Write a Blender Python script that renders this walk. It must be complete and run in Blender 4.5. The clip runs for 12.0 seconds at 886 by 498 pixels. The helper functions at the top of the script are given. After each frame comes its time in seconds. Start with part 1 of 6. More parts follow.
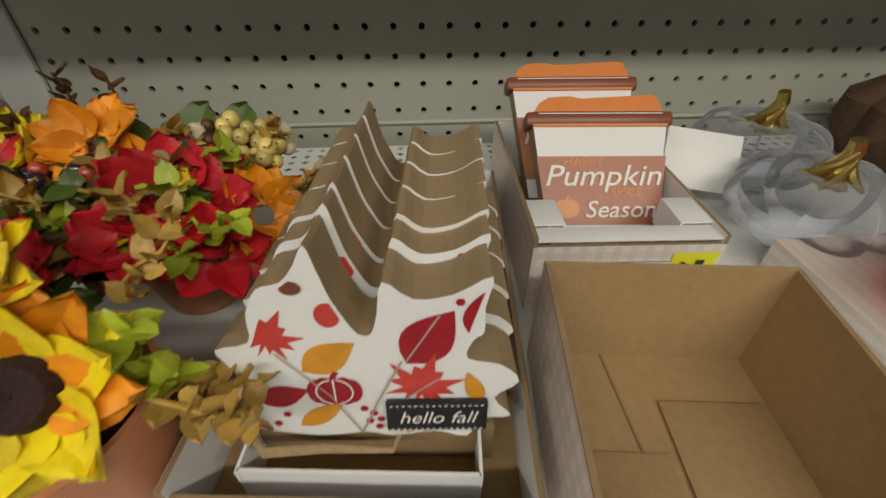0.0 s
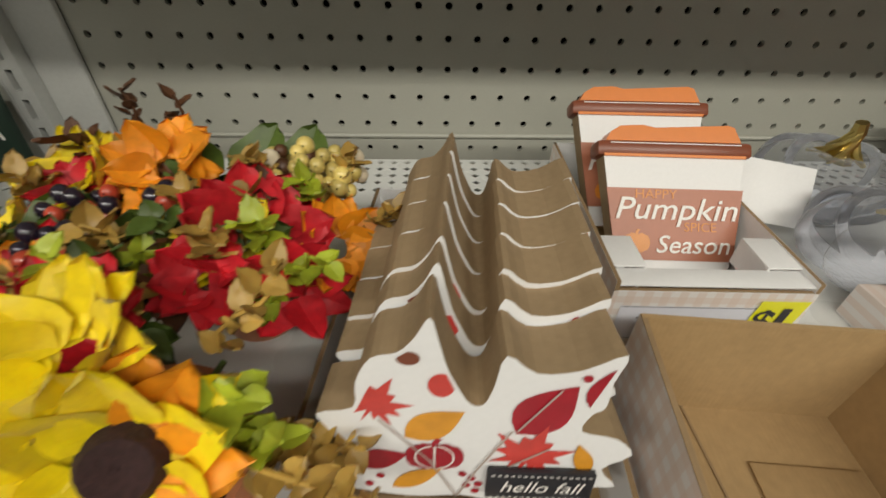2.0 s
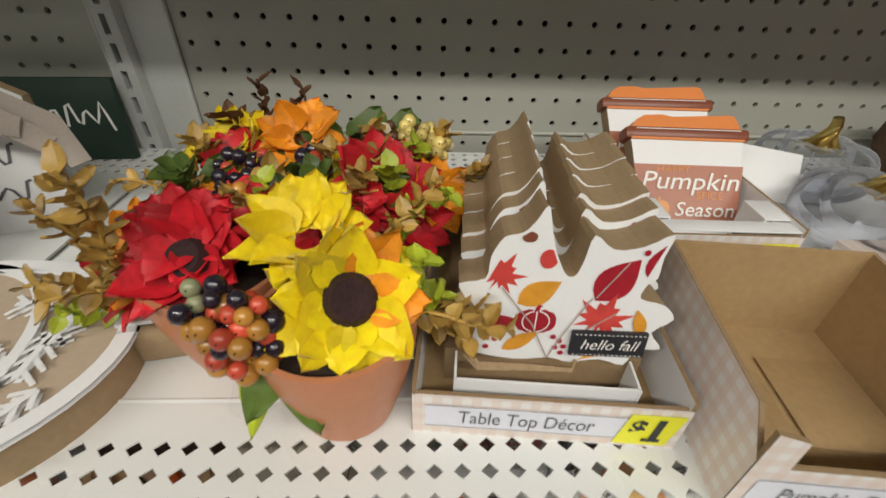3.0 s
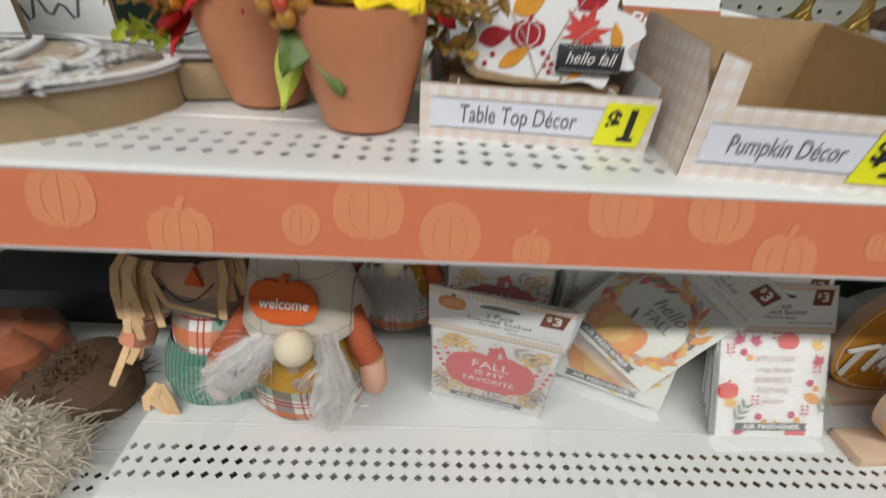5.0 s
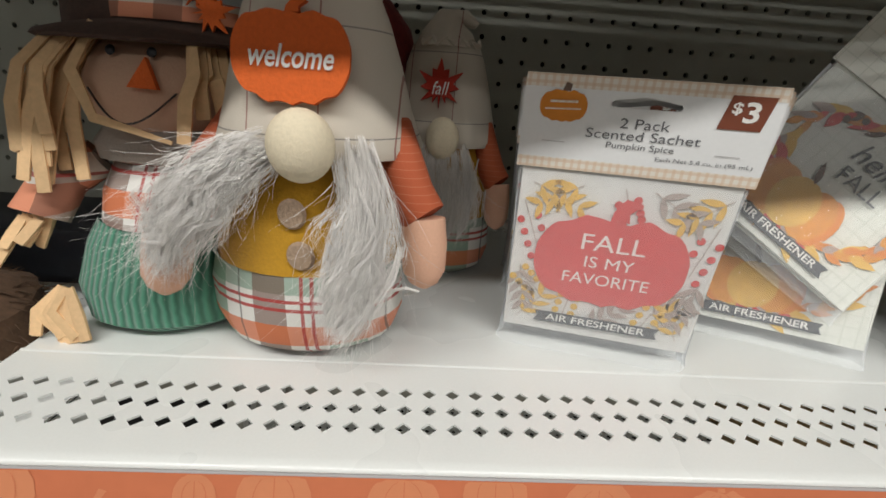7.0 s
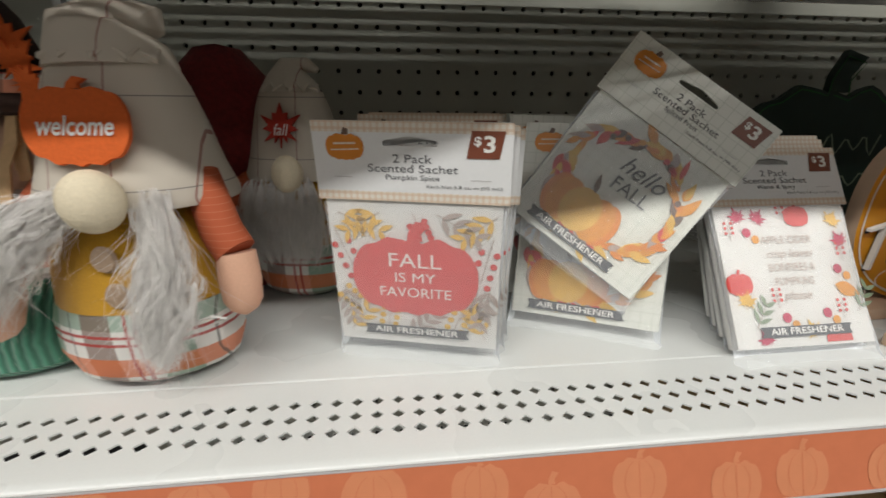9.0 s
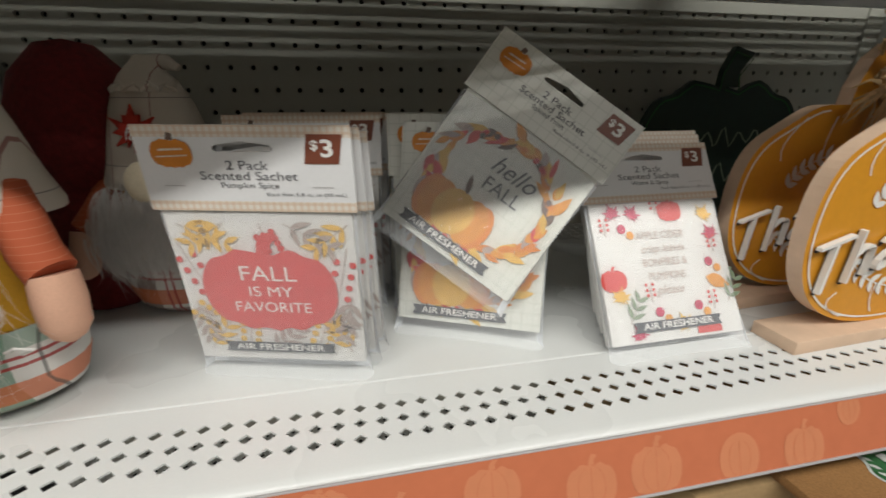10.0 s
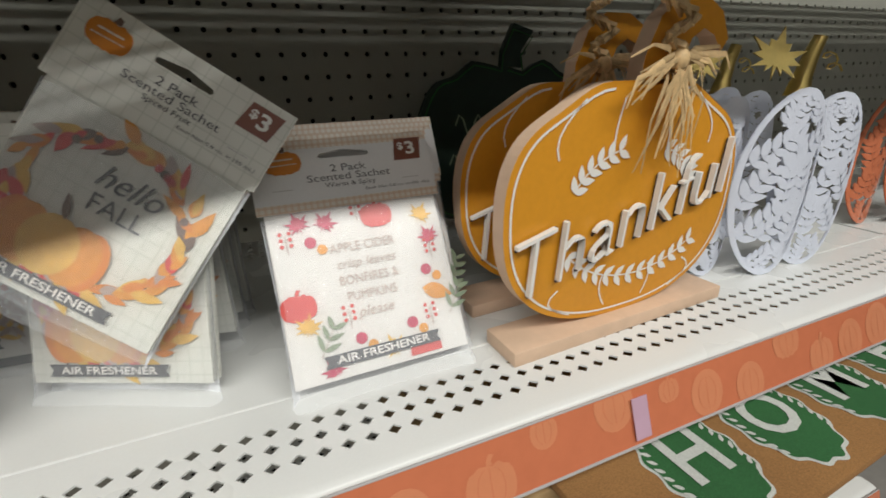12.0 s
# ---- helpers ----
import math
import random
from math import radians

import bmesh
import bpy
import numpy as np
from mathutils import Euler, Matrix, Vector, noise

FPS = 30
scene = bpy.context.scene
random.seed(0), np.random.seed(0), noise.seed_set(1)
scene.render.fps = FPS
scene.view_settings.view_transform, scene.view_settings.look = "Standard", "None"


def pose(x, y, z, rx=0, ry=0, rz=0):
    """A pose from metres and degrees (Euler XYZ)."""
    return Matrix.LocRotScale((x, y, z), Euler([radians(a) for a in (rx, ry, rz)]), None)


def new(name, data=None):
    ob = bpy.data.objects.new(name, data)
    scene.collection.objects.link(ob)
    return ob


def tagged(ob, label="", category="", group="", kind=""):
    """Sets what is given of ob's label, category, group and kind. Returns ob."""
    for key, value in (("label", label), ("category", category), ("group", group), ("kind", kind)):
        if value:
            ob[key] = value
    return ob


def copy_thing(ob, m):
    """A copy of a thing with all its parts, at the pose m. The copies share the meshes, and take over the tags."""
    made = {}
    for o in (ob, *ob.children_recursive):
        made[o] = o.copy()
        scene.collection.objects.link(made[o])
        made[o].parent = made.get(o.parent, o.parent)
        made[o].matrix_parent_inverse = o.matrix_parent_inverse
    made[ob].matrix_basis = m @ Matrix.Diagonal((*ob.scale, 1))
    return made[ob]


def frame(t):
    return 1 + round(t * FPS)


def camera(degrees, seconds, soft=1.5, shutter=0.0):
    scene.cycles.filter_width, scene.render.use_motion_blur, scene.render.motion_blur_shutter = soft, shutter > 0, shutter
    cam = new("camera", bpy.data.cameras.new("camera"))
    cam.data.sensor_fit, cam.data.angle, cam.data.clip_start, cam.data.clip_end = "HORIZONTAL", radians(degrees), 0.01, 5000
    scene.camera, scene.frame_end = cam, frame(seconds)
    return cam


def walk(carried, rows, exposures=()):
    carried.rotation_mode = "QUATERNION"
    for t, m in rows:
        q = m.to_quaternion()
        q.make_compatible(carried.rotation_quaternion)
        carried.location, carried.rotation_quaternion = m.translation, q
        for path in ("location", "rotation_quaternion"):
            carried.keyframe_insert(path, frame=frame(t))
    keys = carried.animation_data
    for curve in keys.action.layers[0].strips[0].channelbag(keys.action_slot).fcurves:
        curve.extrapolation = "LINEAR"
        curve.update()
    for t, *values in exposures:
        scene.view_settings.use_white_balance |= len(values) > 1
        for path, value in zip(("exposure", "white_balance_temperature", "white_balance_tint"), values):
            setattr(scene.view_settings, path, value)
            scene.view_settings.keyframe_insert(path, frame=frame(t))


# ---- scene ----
cam = camera(92.05, 12.0, soft=1.6, shutter=0.35)
PATH = [
    (0.0, 0.3515, -0.0591, 1.4439, 51.91, -0.13, -3.94),
    (0.5, 0.3531, -0.0165, 1.4410, 50.02, -0.58, -4.33),
    (1.0, 0.3537, -0.0005, 1.4390, 50.17, -0.91, -3.66),
    (1.5, 0.3483, -0.0097, 1.4454, 50.98, -0.88, -2.32),
    (2.0, 0.3180, -0.0373, 1.4541, 51.38, -1.17, -1.70),
    (2.5, 0.2856, -0.0790, 1.4569, 52.86, -1.66, -1.30),
    (2.7, 0.2761, -0.0915, 1.4578, 53.69, -1.53, -1.53),
    (3.5, 0.2655, -0.1455, 1.4560, 54.00, -2.15, -2.05),
    (4.3, 0.2751, -0.1998, 1.4474, 54.09, -2.75, -2.09),
    (4.5, 0.2809, -0.2161, 1.4312, 54.47, -2.87, -1.49),
    (5.0, 0.2688, -0.2308, 1.3451, 55.65, -3.06, -0.57),
    (5.5, 0.2491, -0.2132, 1.2415, 58.82, -4.05, -0.80),
    (6.0, 0.2387, -0.1822, 1.1357, 63.32, -5.00, -1.16),
    (6.5, 0.2219, -0.1786, 1.1023, 66.63, -4.52, -1.85),
    (6.7, 0.2211, -0.1816, 1.1044, 67.73, -4.43, -1.57),
    (7.5, 0.2270, -0.2070, 1.1220, 69.20, -2.40, -1.90),
    (8.3, 0.2510, -0.2284, 1.1383, 69.79, -0.67, -3.11),
    (8.5, 0.2736, -0.2324, 1.1379, 70.17, -0.82, -3.91),
    (9.0, 0.3228, -0.2273, 1.1307, 70.67, -0.40, -6.24),
    (9.5, 0.3547, -0.2169, 1.1348, 70.24, -0.10, -8.83),
    (10.0, 0.3917, -0.2223, 1.1336, 70.09, 0.04, -11.54),
    (10.5, 0.4408, -0.2267, 1.1389, 69.73, 0.49, -14.32),
    (11.0, 0.4754, -0.2250, 1.1344, 69.37, 0.96, -17.26),
    (11.5, 0.5304, -0.2130, 1.1273, 68.74, 1.16, -20.53),
    (12.0, 0.5735, -0.2083, 1.1273, 68.74, 1.78, -22.55),
]
EXPO = [(0.0, -0.65, 7000, 8), (2.5, -0.28, 6800, 9), (4.5, -0.30, 6250, 10), (5.0, -0.30, 6250, 10), (6.0, -0.08, 6350, 10), (6.5, -0.13, 6350, 10), (12.0, -0.2, 6400, 10)]
walk(cam, [(t, pose(x, y, z, rx, ry, rz)) for t, x, y, z, rx, ry, rz in PATH], EXPO)

# ---- light: ceiling tubes along the aisle, an added rear row as fill, a dim store beyond ----
world = bpy.data.worlds.new("store")
world.use_nodes = True
world.node_tree.nodes["Background"].inputs[0].default_value = (0.95, 0.97, 1.0, 1)
world.node_tree.nodes["Background"].inputs[1].default_value = 0.01
scene.world = world


def strip_lamp(x, y, z, length, power):
    d = bpy.data.lights.new("ceiling_lamp", "AREA")
    d.shape, d.size, d.size_y, d.energy, d.color = "RECTANGLE", length, 0.14, power, (1.0, 0.98, 0.92)
    o = new("ceiling_lamp", d)
    o.matrix_world = pose(x, y, z)
    return o


LAMP_Y, LAMP_Z = -1.48, 3.05
strip_lamp(-1.1, LAMP_Y, LAMP_Z, 2.3, 62)
strip_lamp(1.4, LAMP_Y, LAMP_Z, 2.3, 62)
# unseen rear row, added to fill the fronts of the goods
strip_lamp(0.2, -3.6, LAMP_Z, 4.6, 38)


# ---- materials ----
def nodes_of(name):
    m = bpy.data.materials.new(name)
    m.use_nodes = True
    t = m.node_tree
    return m, t, t.nodes["Principled BSDF"]


def put(t, kind, **kw):
    n = t.nodes.new(kind)
    for k, v in kw.items():
        n.inputs[k].default_value = v
    return n


def paint(name, c, rough=0.5, metal=0.0, scale=60, var=0.15, bump=0.15, detail=4, big=6, sheen=0.0, coat=0.0, sub=0.0, spread=0.0):
    """Base colour with grain at two scales, fine relief and uneven gloss."""
    m, t, b = nodes_of(name)
    co = t.nodes.new("ShaderNodeTexCoord")
    n1 = put(t, "ShaderNodeTexNoise", Scale=scale, Detail=detail, Roughness=0.6)
    n2 = put(t, "ShaderNodeTexNoise", Scale=big, Detail=3)
    for n in (n1, n2):
        t.links.new(co.outputs["Object"], n.inputs["Vector"])
    mx = t.nodes.new("ShaderNodeMath")
    mx.operation = "MULTIPLY_ADD"
    mx.inputs[1].default_value = 0.6
    t.links.new(n1.outputs["Fac"], mx.inputs[0])
    m4 = t.nodes.new("ShaderNodeMath")
    m4.operation = "MULTIPLY"
    m4.inputs[1].default_value = 0.4
    t.links.new(n2.outputs["Fac"], m4.inputs[0])
    t.links.new(m4.outputs[0], mx.inputs[2])
    r = t.nodes.new("ShaderNodeValToRGB")
    r.color_ramp.elements[0].position, r.color_ramp.elements[1].position = 0.3, 0.7
    r.color_ramp.elements[0].color = (*[x * (1 - var) for x in c], 1)
    r.color_ramp.elements[1].color = (*[min(1, x * (1 + var)) for x in c], 1)
    t.links.new(mx.outputs[0], r.inputs["Fac"])
    out = r.outputs["Color"]
    if spread:
        g = t.nodes.new("ShaderNodeNewGeometry")
        h = put(t, "ShaderNodeHueSaturation")
        k = t.nodes.new("ShaderNodeMapRange")
        k.inputs["To Min"].default_value, k.inputs["To Max"].default_value = 1 - spread, 1 + spread
        t.links.new(g.outputs["Random Per Island"], k.inputs["Value"])
        t.links.new(k.outputs["Result"], h.inputs["Value"])
        t.links.new(out, h.inputs["Color"])
        out = h.outputs["Color"]
    t.links.new(out, b.inputs["Base Color"])
    k = t.nodes.new("ShaderNodeMapRange")
    k.inputs["To Min"].default_value, k.inputs["To Max"].default_value = max(0.02, rough - 0.07), min(1, rough + 0.07)
    t.links.new(n2.outputs["Fac"], k.inputs["Value"])
    t.links.new(k.outputs["Result"], b.inputs["Roughness"])
    b.inputs["Metallic"].default_value = metal
    b.inputs["Sheen Weight"].default_value = sheen
    b.inputs["Coat Weight"].default_value = coat
    if sub:
        b.inputs["Subsurface Weight"].default_value = sub
        b.inputs["Subsurface Radius"].default_value = (0.01, 0.005, 0.003)
        b.inputs["Subsurface Scale"].default_value = 0.3
    if bump:
        bp = put(t, "ShaderNodeBump", Strength=bump, Distance=0.001)
        t.links.new(n1.outputs["Fac"], bp.inputs["Height"])
        t.links.new(bp.outputs["Normal"], b.inputs["Normal"])
    return m


def plaid(name, base, bands, rough=0.85, axes="XZ", bump=0.35, weave=900):
    """Woven or printed checks. bands: (axis index, period, start, width, colour, strength)."""
    m, t, b = nodes_of(name)
    co = t.nodes.new("ShaderNodeTexCoord")
    se = t.nodes.new("ShaderNodeSeparateXYZ")
    t.links.new(co.outputs["Object"], se.inputs[0])
    col = None
    for a, period, start, width, c, strength in bands:
        d = t.nodes.new("ShaderNodeMath")
        d.operation, d.inputs[1].default_value = "DIVIDE", period
        t.links.new(se.outputs[axes[a]], d.inputs[0])
        ad = t.nodes.new("ShaderNodeMath")
        ad.operation, ad.inputs[1].default_value = "SUBTRACT", start
        t.links.new(d.outputs[0], ad.inputs[0])
        f = t.nodes.new("ShaderNodeMath")
        f.operation = "FRACT"
        t.links.new(ad.outputs[0], f.inputs[0])
        l = t.nodes.new("ShaderNodeMath")
        l.operation, l.inputs[1].default_value = "LESS_THAN", width
        t.links.new(f.outputs[0], l.inputs[0])
        s = t.nodes.new("ShaderNodeMath")
        s.operation, s.inputs[1].default_value = "MULTIPLY", strength
        t.links.new(l.outputs[0], s.inputs[0])
        mx = t.nodes.new("ShaderNodeMix")
        mx.data_type = "RGBA"
        t.links.new(s.outputs[0], mx.inputs["Factor"])
        if col:
            t.links.new(col, mx.inputs["A"])
        else:
            mx.inputs["A"].default_value = (*base, 1)
        mx.inputs["B"].default_value = (*c, 1)
        col = mx.outputs["Result"]
    t.links.new(col, b.inputs["Base Color"])
    b.inputs["Roughness"].default_value = rough
    n = put(t, "ShaderNodeTexNoise", Scale=weave, Detail=3)
    t.links.new(co.outputs["Object"], n.inputs["Vector"])
    bp = put(t, "ShaderNodeBump", Strength=bump, Distance=0.0006)
    t.links.new(n.outputs["Fac"], bp.inputs["Height"])
    t.links.new(bp.outputs["Normal"], b.inputs["Normal"])
    return m


def clear_film(name, tint=(1, 1, 1), veil=0.06):
    """Thin clear plastic: what lies behind shows through, with a gloss and a faint milky veil."""
    m, t, b = nodes_of(name)
    b.inputs["Base Color"].default_value = (0.85, 0.87, 0.9, 1)
    b.inputs["Roughness"].default_value = 0.02
    tr = put(t, "ShaderNodeBsdfTransparent", Color=(*tint, 1))
    fr = put(t, "ShaderNodeFresnel", IOR=1.45)
    ad = t.nodes.new("ShaderNodeMath")
    ad.operation, ad.inputs[1].default_value = "ADD", veil
    t.links.new(fr.outputs[0], ad.inputs[0])
    mx = t.nodes.new("ShaderNodeMixShader")
    t.links.new(ad.outputs[0], mx.inputs[0])
    t.links.new(tr.outputs[0], mx.inputs[1])
    t.links.new(b.outputs[0], mx.inputs[2])
    n = put(t, "ShaderNodeTexNoise", Scale=35, Detail=2)
    bp = put(t, "ShaderNodeBump", Strength=0.35, Distance=0.003)
    t.links.new(n.outputs["Fac"], bp.inputs["Height"])
    t.links.new(bp.outputs["Normal"], b.inputs["Normal"])
    t.links.new(mx.outputs[0], t.nodes["Material Output"].inputs[0])
    return m


def glass(name, c, rough=0.03):
    m, t, b = nodes_of(name)
    b.inputs["Base Color"].default_value = (*c, 1)
    b.inputs["Transmission Weight"].default_value = 1
    b.inputs["Roughness"].default_value = rough
    b.inputs["IOR"].default_value = 1.45
    return m


def ribbed(name, c, period, axis="X", rough=0.9, depth=0.0015):
    """Corduroy: rounded ribs as relief, with the shade between them painted darker."""
    m, t, b = nodes_of(name)
    co = t.nodes.new("ShaderNodeTexCoord")
    w = put(t, "ShaderNodeTexWave", Scale=math.pi / (10 * period), Distortion=1.2, Detail=1)
    w.inputs["Detail Scale"].default_value = 2
    w.bands_direction = axis
    t.links.new(co.outputs["Object"], w.inputs["Vector"])
    r = t.nodes.new("ShaderNodeValToRGB")
    r.color_ramp.elements[0].color = (*[x * 0.6 for x in c], 1)
    r.color_ramp.elements[1].color = (*[min(1, x * 1.15) for x in c], 1)
    t.links.new(w.outputs["Fac"], r.inputs["Fac"])
    t.links.new(r.outputs["Color"], b.inputs["Base Color"])
    b.inputs["Roughness"].default_value = rough
    b.inputs["Sheen Weight"].default_value = 0.3
    bp = put(t, "ShaderNodeBump", Strength=0.9, Distance=depth)
    t.links.new(w.outputs["Fac"], bp.inputs["Height"])
    t.links.new(bp.outputs["Normal"], b.inputs["Normal"])
    return m


def kraft(name, c, period=0.0024, axis="X"):
    """Cardboard with faint flute lines and fibre specks."""
    m, t, b = nodes_of(name)
    co = t.nodes.new("ShaderNodeTexCoord")
    n = put(t, "ShaderNodeTexNoise", Scale=220, Detail=6)
    n2 = put(t, "ShaderNodeTexNoise", Scale=9, Detail=3)
    w = put(t, "ShaderNodeTexWave", Scale=math.pi / (10 * period), Distortion=0.4)
    w.bands_direction = axis
    for x in (n, n2, w):
        t.links.new(co.outputs["Object"], x.inputs["Vector"])
    r = t.nodes.new("ShaderNodeValToRGB")
    r.color_ramp.elements[0].position, r.color_ramp.elements[1].position = 0.3, 0.7
    r.color_ramp.elements[0].color = (*[x * 0.84 for x in c], 1)
    r.color_ramp.elements[1].color = (*[x * 1.1 for x in c], 1)
    ad = t.nodes.new("ShaderNodeMath")
    ad.operation = "MULTIPLY_ADD"
    ad.inputs[1].default_value = 0.5
    hf = t.nodes.new("ShaderNodeMath")
    hf.operation, hf.inputs[1].default_value = "MULTIPLY", 0.5
    t.links.new(n2.outputs["Fac"], hf.inputs[0])
    t.links.new(n.outputs["Fac"], ad.inputs[0])
    t.links.new(hf.outputs[0], ad.inputs[2])
    t.links.new(ad.outputs[0], r.inputs["Fac"])
    t.links.new(r.outputs["Color"], b.inputs["Base Color"])
    b.inputs["Roughness"].default_value = 0.85
    bp = put(t, "ShaderNodeBump", Strength=0.12, Distance=0.0006)
    t.links.new(w.outputs["Fac"], bp.inputs["Height"])
    t.links.new(bp.outputs["Normal"], b.inputs["Normal"])
    return m


M_SHELF = paint("white_enamel_steel", (0.74, 0.75, 0.73), 0.28, scale=700, var=0.025, bump=0.05, big=8)
M_PANEL = paint("grey_white_painted_hardboard", (0.375, 0.375, 0.325), 0.42, scale=500, var=0.04, bump=0.06, big=5)
M_UPRIGHT = paint("grey_painted_upright", (0.5, 0.51, 0.49), 0.4, scale=300, var=0.06, bump=0.05)
# near-black that paints the shade inside peg holes and slots
M_VOIDSHADE = paint("painted_void_shade", (0.012, 0.012, 0.012), 0.9, var=0.3, bump=0)
M_ORANGE = paint("orange_shelf_strip", (0.60, 0.185, 0.09), 0.16, scale=90, var=0.05, bump=0.03, coat=0.4)
M_PEACH = paint("peach_print", (0.66, 0.25, 0.125), 0.16, scale=90, var=0.05, bump=0.02, coat=0.4)
M_LILAC = paint("lilac_sticker", (0.55, 0.36, 0.46), 0.3, var=0.06, bump=0)
M_EDGE = paint("grey_plastic_edge", (0.45, 0.43, 0.43), 0.3, var=0.05, bump=0)
M_FLOOR = paint("pale_vinyl_floor", (0.36, 0.34, 0.31), 0.35, scale=30, var=0.1, bump=0.05)
M_WALLP = paint("store_wall_paint", (0.17, 0.16, 0.145), 0.7, scale=20, var=0.06, bump=0.05)
M_CEIL = paint("ceiling_tile", (0.75, 0.75, 0.73), 0.85, scale=80, var=0.06, bump=0.3)
M_KRAFT = kraft("kraft_board", (0.40, 0.265, 0.125))
M_KRAFTD = kraft("kraft_board_edge", (0.30, 0.2, 0.105), 0.0015)
M_MDF = paint("brown_fibreboard_edge", (0.33, 0.232, 0.13), 0.8, scale=260, var=0.12, bump=0.2)
M_BOARD = paint("pale_brown_board", (0.46, 0.36, 0.26), 0.75, scale=180, var=0.08, bump=0.1)
M_WHITE = paint("white_card", (0.80, 0.80, 0.80), 0.5, scale=400, var=0.03, bump=0.04)
M_LABELW = paint("lilac_white_label", (0.74, 0.75, 0.83), 0.35, scale=400, var=0.03, bump=0.02)
M_YELLOW = paint("price_yellow", (0.85, 0.83, 0.02), 0.35, scale=300, var=0.03, bump=0)
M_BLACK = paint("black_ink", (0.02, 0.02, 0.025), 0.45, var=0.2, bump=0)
M_GREYINK = paint("grey_ink", (0.13, 0.13, 0.14), 0.5, var=0.1, bump=0)
M_TEXTW = paint("white_ink", (0.82, 0.80, 0.76), 0.45, var=0.03, bump=0)
CHK = (0.72, 0.58, 0.50)
M_GINGHAM = plaid("pink_gingham_print", (0.80, 0.77, 0.75), [(0, 0.009, 0, 0.5, CHK, 0.55), (1, 0.009, 0.2, 0.5, CHK, 0.55)], rough=0.4, bump=0.03)
M_GINGSIDE = plaid("pink_gingham_side", (0.80, 0.77, 0.75), [(0, 0.009, 0, 0.5, CHK, 0.55), (1, 0.009, 0.2, 0.5, CHK, 0.55)], rough=0.4, axes="YZ", bump=0.03)
M_TERRA = paint("terracotta_plastic", (0.54, 0.215, 0.105), 0.38, scale=150, var=0.07, bump=0.08)
M_SOIL = paint("dark_foam", (0.035, 0.022, 0.014), 0.95, scale=200, var=0.4, bump=0.6)
M_PETY = paint("yellow_silk_petal", (0.88, 0.60, 0.0), 0.55, scale=160, var=0.25, bump=0.4, sheen=0.15, spread=0.2, sub=0.15)
M_PETO = paint("orange_silk_petal", (0.80, 0.27, 0.01), 0.55, scale=160, var=0.25, bump=0.4, spread=0.25, sub=0.15)
M_PETR = paint("crimson_silk_petal", (0.55, 0.012, 0.022), 0.55, scale=160, var=0.35, bump=0.4, spread=0.3, sub=0.1)
M_DISC = paint("sunflower_disc", (0.03, 0.012, 0.012), 0.95, scale=500, var=0.6, bump=1.0)
M_GREEN = paint("dark_green_leaf", (0.07, 0.11, 0.018), 0.45, scale=120, var=0.3, bump=0.3, spread=0.3)
M_LIME = paint("lime_leaf", (0.36, 0.42, 0.03), 0.45, scale=120, var=0.25, bump=0.25, spread=0.3, sub=0.1)
M_TANLEAF = paint("tan_plastic_leaf", (0.42, 0.26, 0.06), 0.42, scale=120, var=0.25, bump=0.2, spread=0.35, sub=0.1)
M_BRNLEAF = paint("brown_leaf", (0.10, 0.04, 0.016), 0.5, scale=120, var=0.3, bump=0.2, spread=0.3)
M_BERR = paint("red_berry", (0.52, 0.07, 0.035), 0.28, scale=60, var=0.25, bump=0.05, spread=0.3, coat=0.3)
M_BERO = paint("ochre_berry", (0.50, 0.23, 0.04), 0.28, scale=60, var=0.25, bump=0.05, spread=0.3, coat=0.3)
M_BERB = paint("black_berry", (0.018, 0.012, 0.022), 0.2, scale=60, var=0.4, bump=0.05, coat=0.5)
M_BERY = paint("cream_yellow_berry", (0.66, 0.52, 0.16), 0.3, scale=60, var=0.2, bump=0.05, spread=0.3, coat=0.3)
M_BERG = paint("grey_green_berry", (0.28, 0.29, 0.16), 0.3, var=0.2, bump=0.05)
M_LIDO = paint("orange_lid_print", (0.70, 0.20, 0.025), 0.35, scale=120, var=0.06, bump=0.03)
M_LIDB = paint("russet_band_print", (0.22, 0.062, 0.03), 0.35, scale=120, var=0.08, bump=0.03)
M_SLEEVE = paint("terracotta_sleeve_print", (0.42, 0.155, 0.09), 0.4, scale=120, var=0.07, bump=0.03)
M_PRINTRED = paint("red_leaf_print", (0.60, 0.06, 0.05), 0.4, scale=90, var=0.25, bump=0)
M_PRINTDRED = paint("dark_red_print", (0.36, 0.012, 0.025), 0.4, scale=90, var=0.25, bump=0)
M_PRINTOCH = paint("ochre_leaf_print", (0.68, 0.30, 0.03), 0.4, scale=90, var=0.25, bump=0)
M_PRINTYEL = paint("gold_leaf_print", (0.70, 0.44, 0.08), 0.4, scale=90, var=0.2, bump=0)
M_PRINTTAUPE = paint("taupe_leaf_print", (0.42, 0.34, 0.30), 0.4, scale=90, var=0.15, bump=0)
M_PRINTORG = paint("orange_print", (0.66, 0.235, 0.03), 0.35, scale=90, var=0.15, bump=0)
M_PRINTGRN = paint("sage_print", (0.24, 0.30, 0.20), 0.4, scale=90, var=0.2, bump=0)
M_PRINTROSE = paint("coral_red_print", (0.62, 0.075, 0.065), 0.3, scale=70, var=0.1, bump=0)
M_PRINTPINK = paint("magenta_red_print", (0.50, 0.03, 0.09), 0.35, scale=90, var=0.2, bump=0)
M_BRNBOX = paint("brown_price_box", (0.20, 0.062, 0.035), 0.35, var=0.06, bump=0)
M_SLATE = paint("slate_banner", (0.075, 0.078, 0.085), 0.35, var=0.1, bump=0)
M_BROWNINK = paint("brown_ink", (0.16, 0.105, 0.08), 0.5, var=0.1, bump=0)
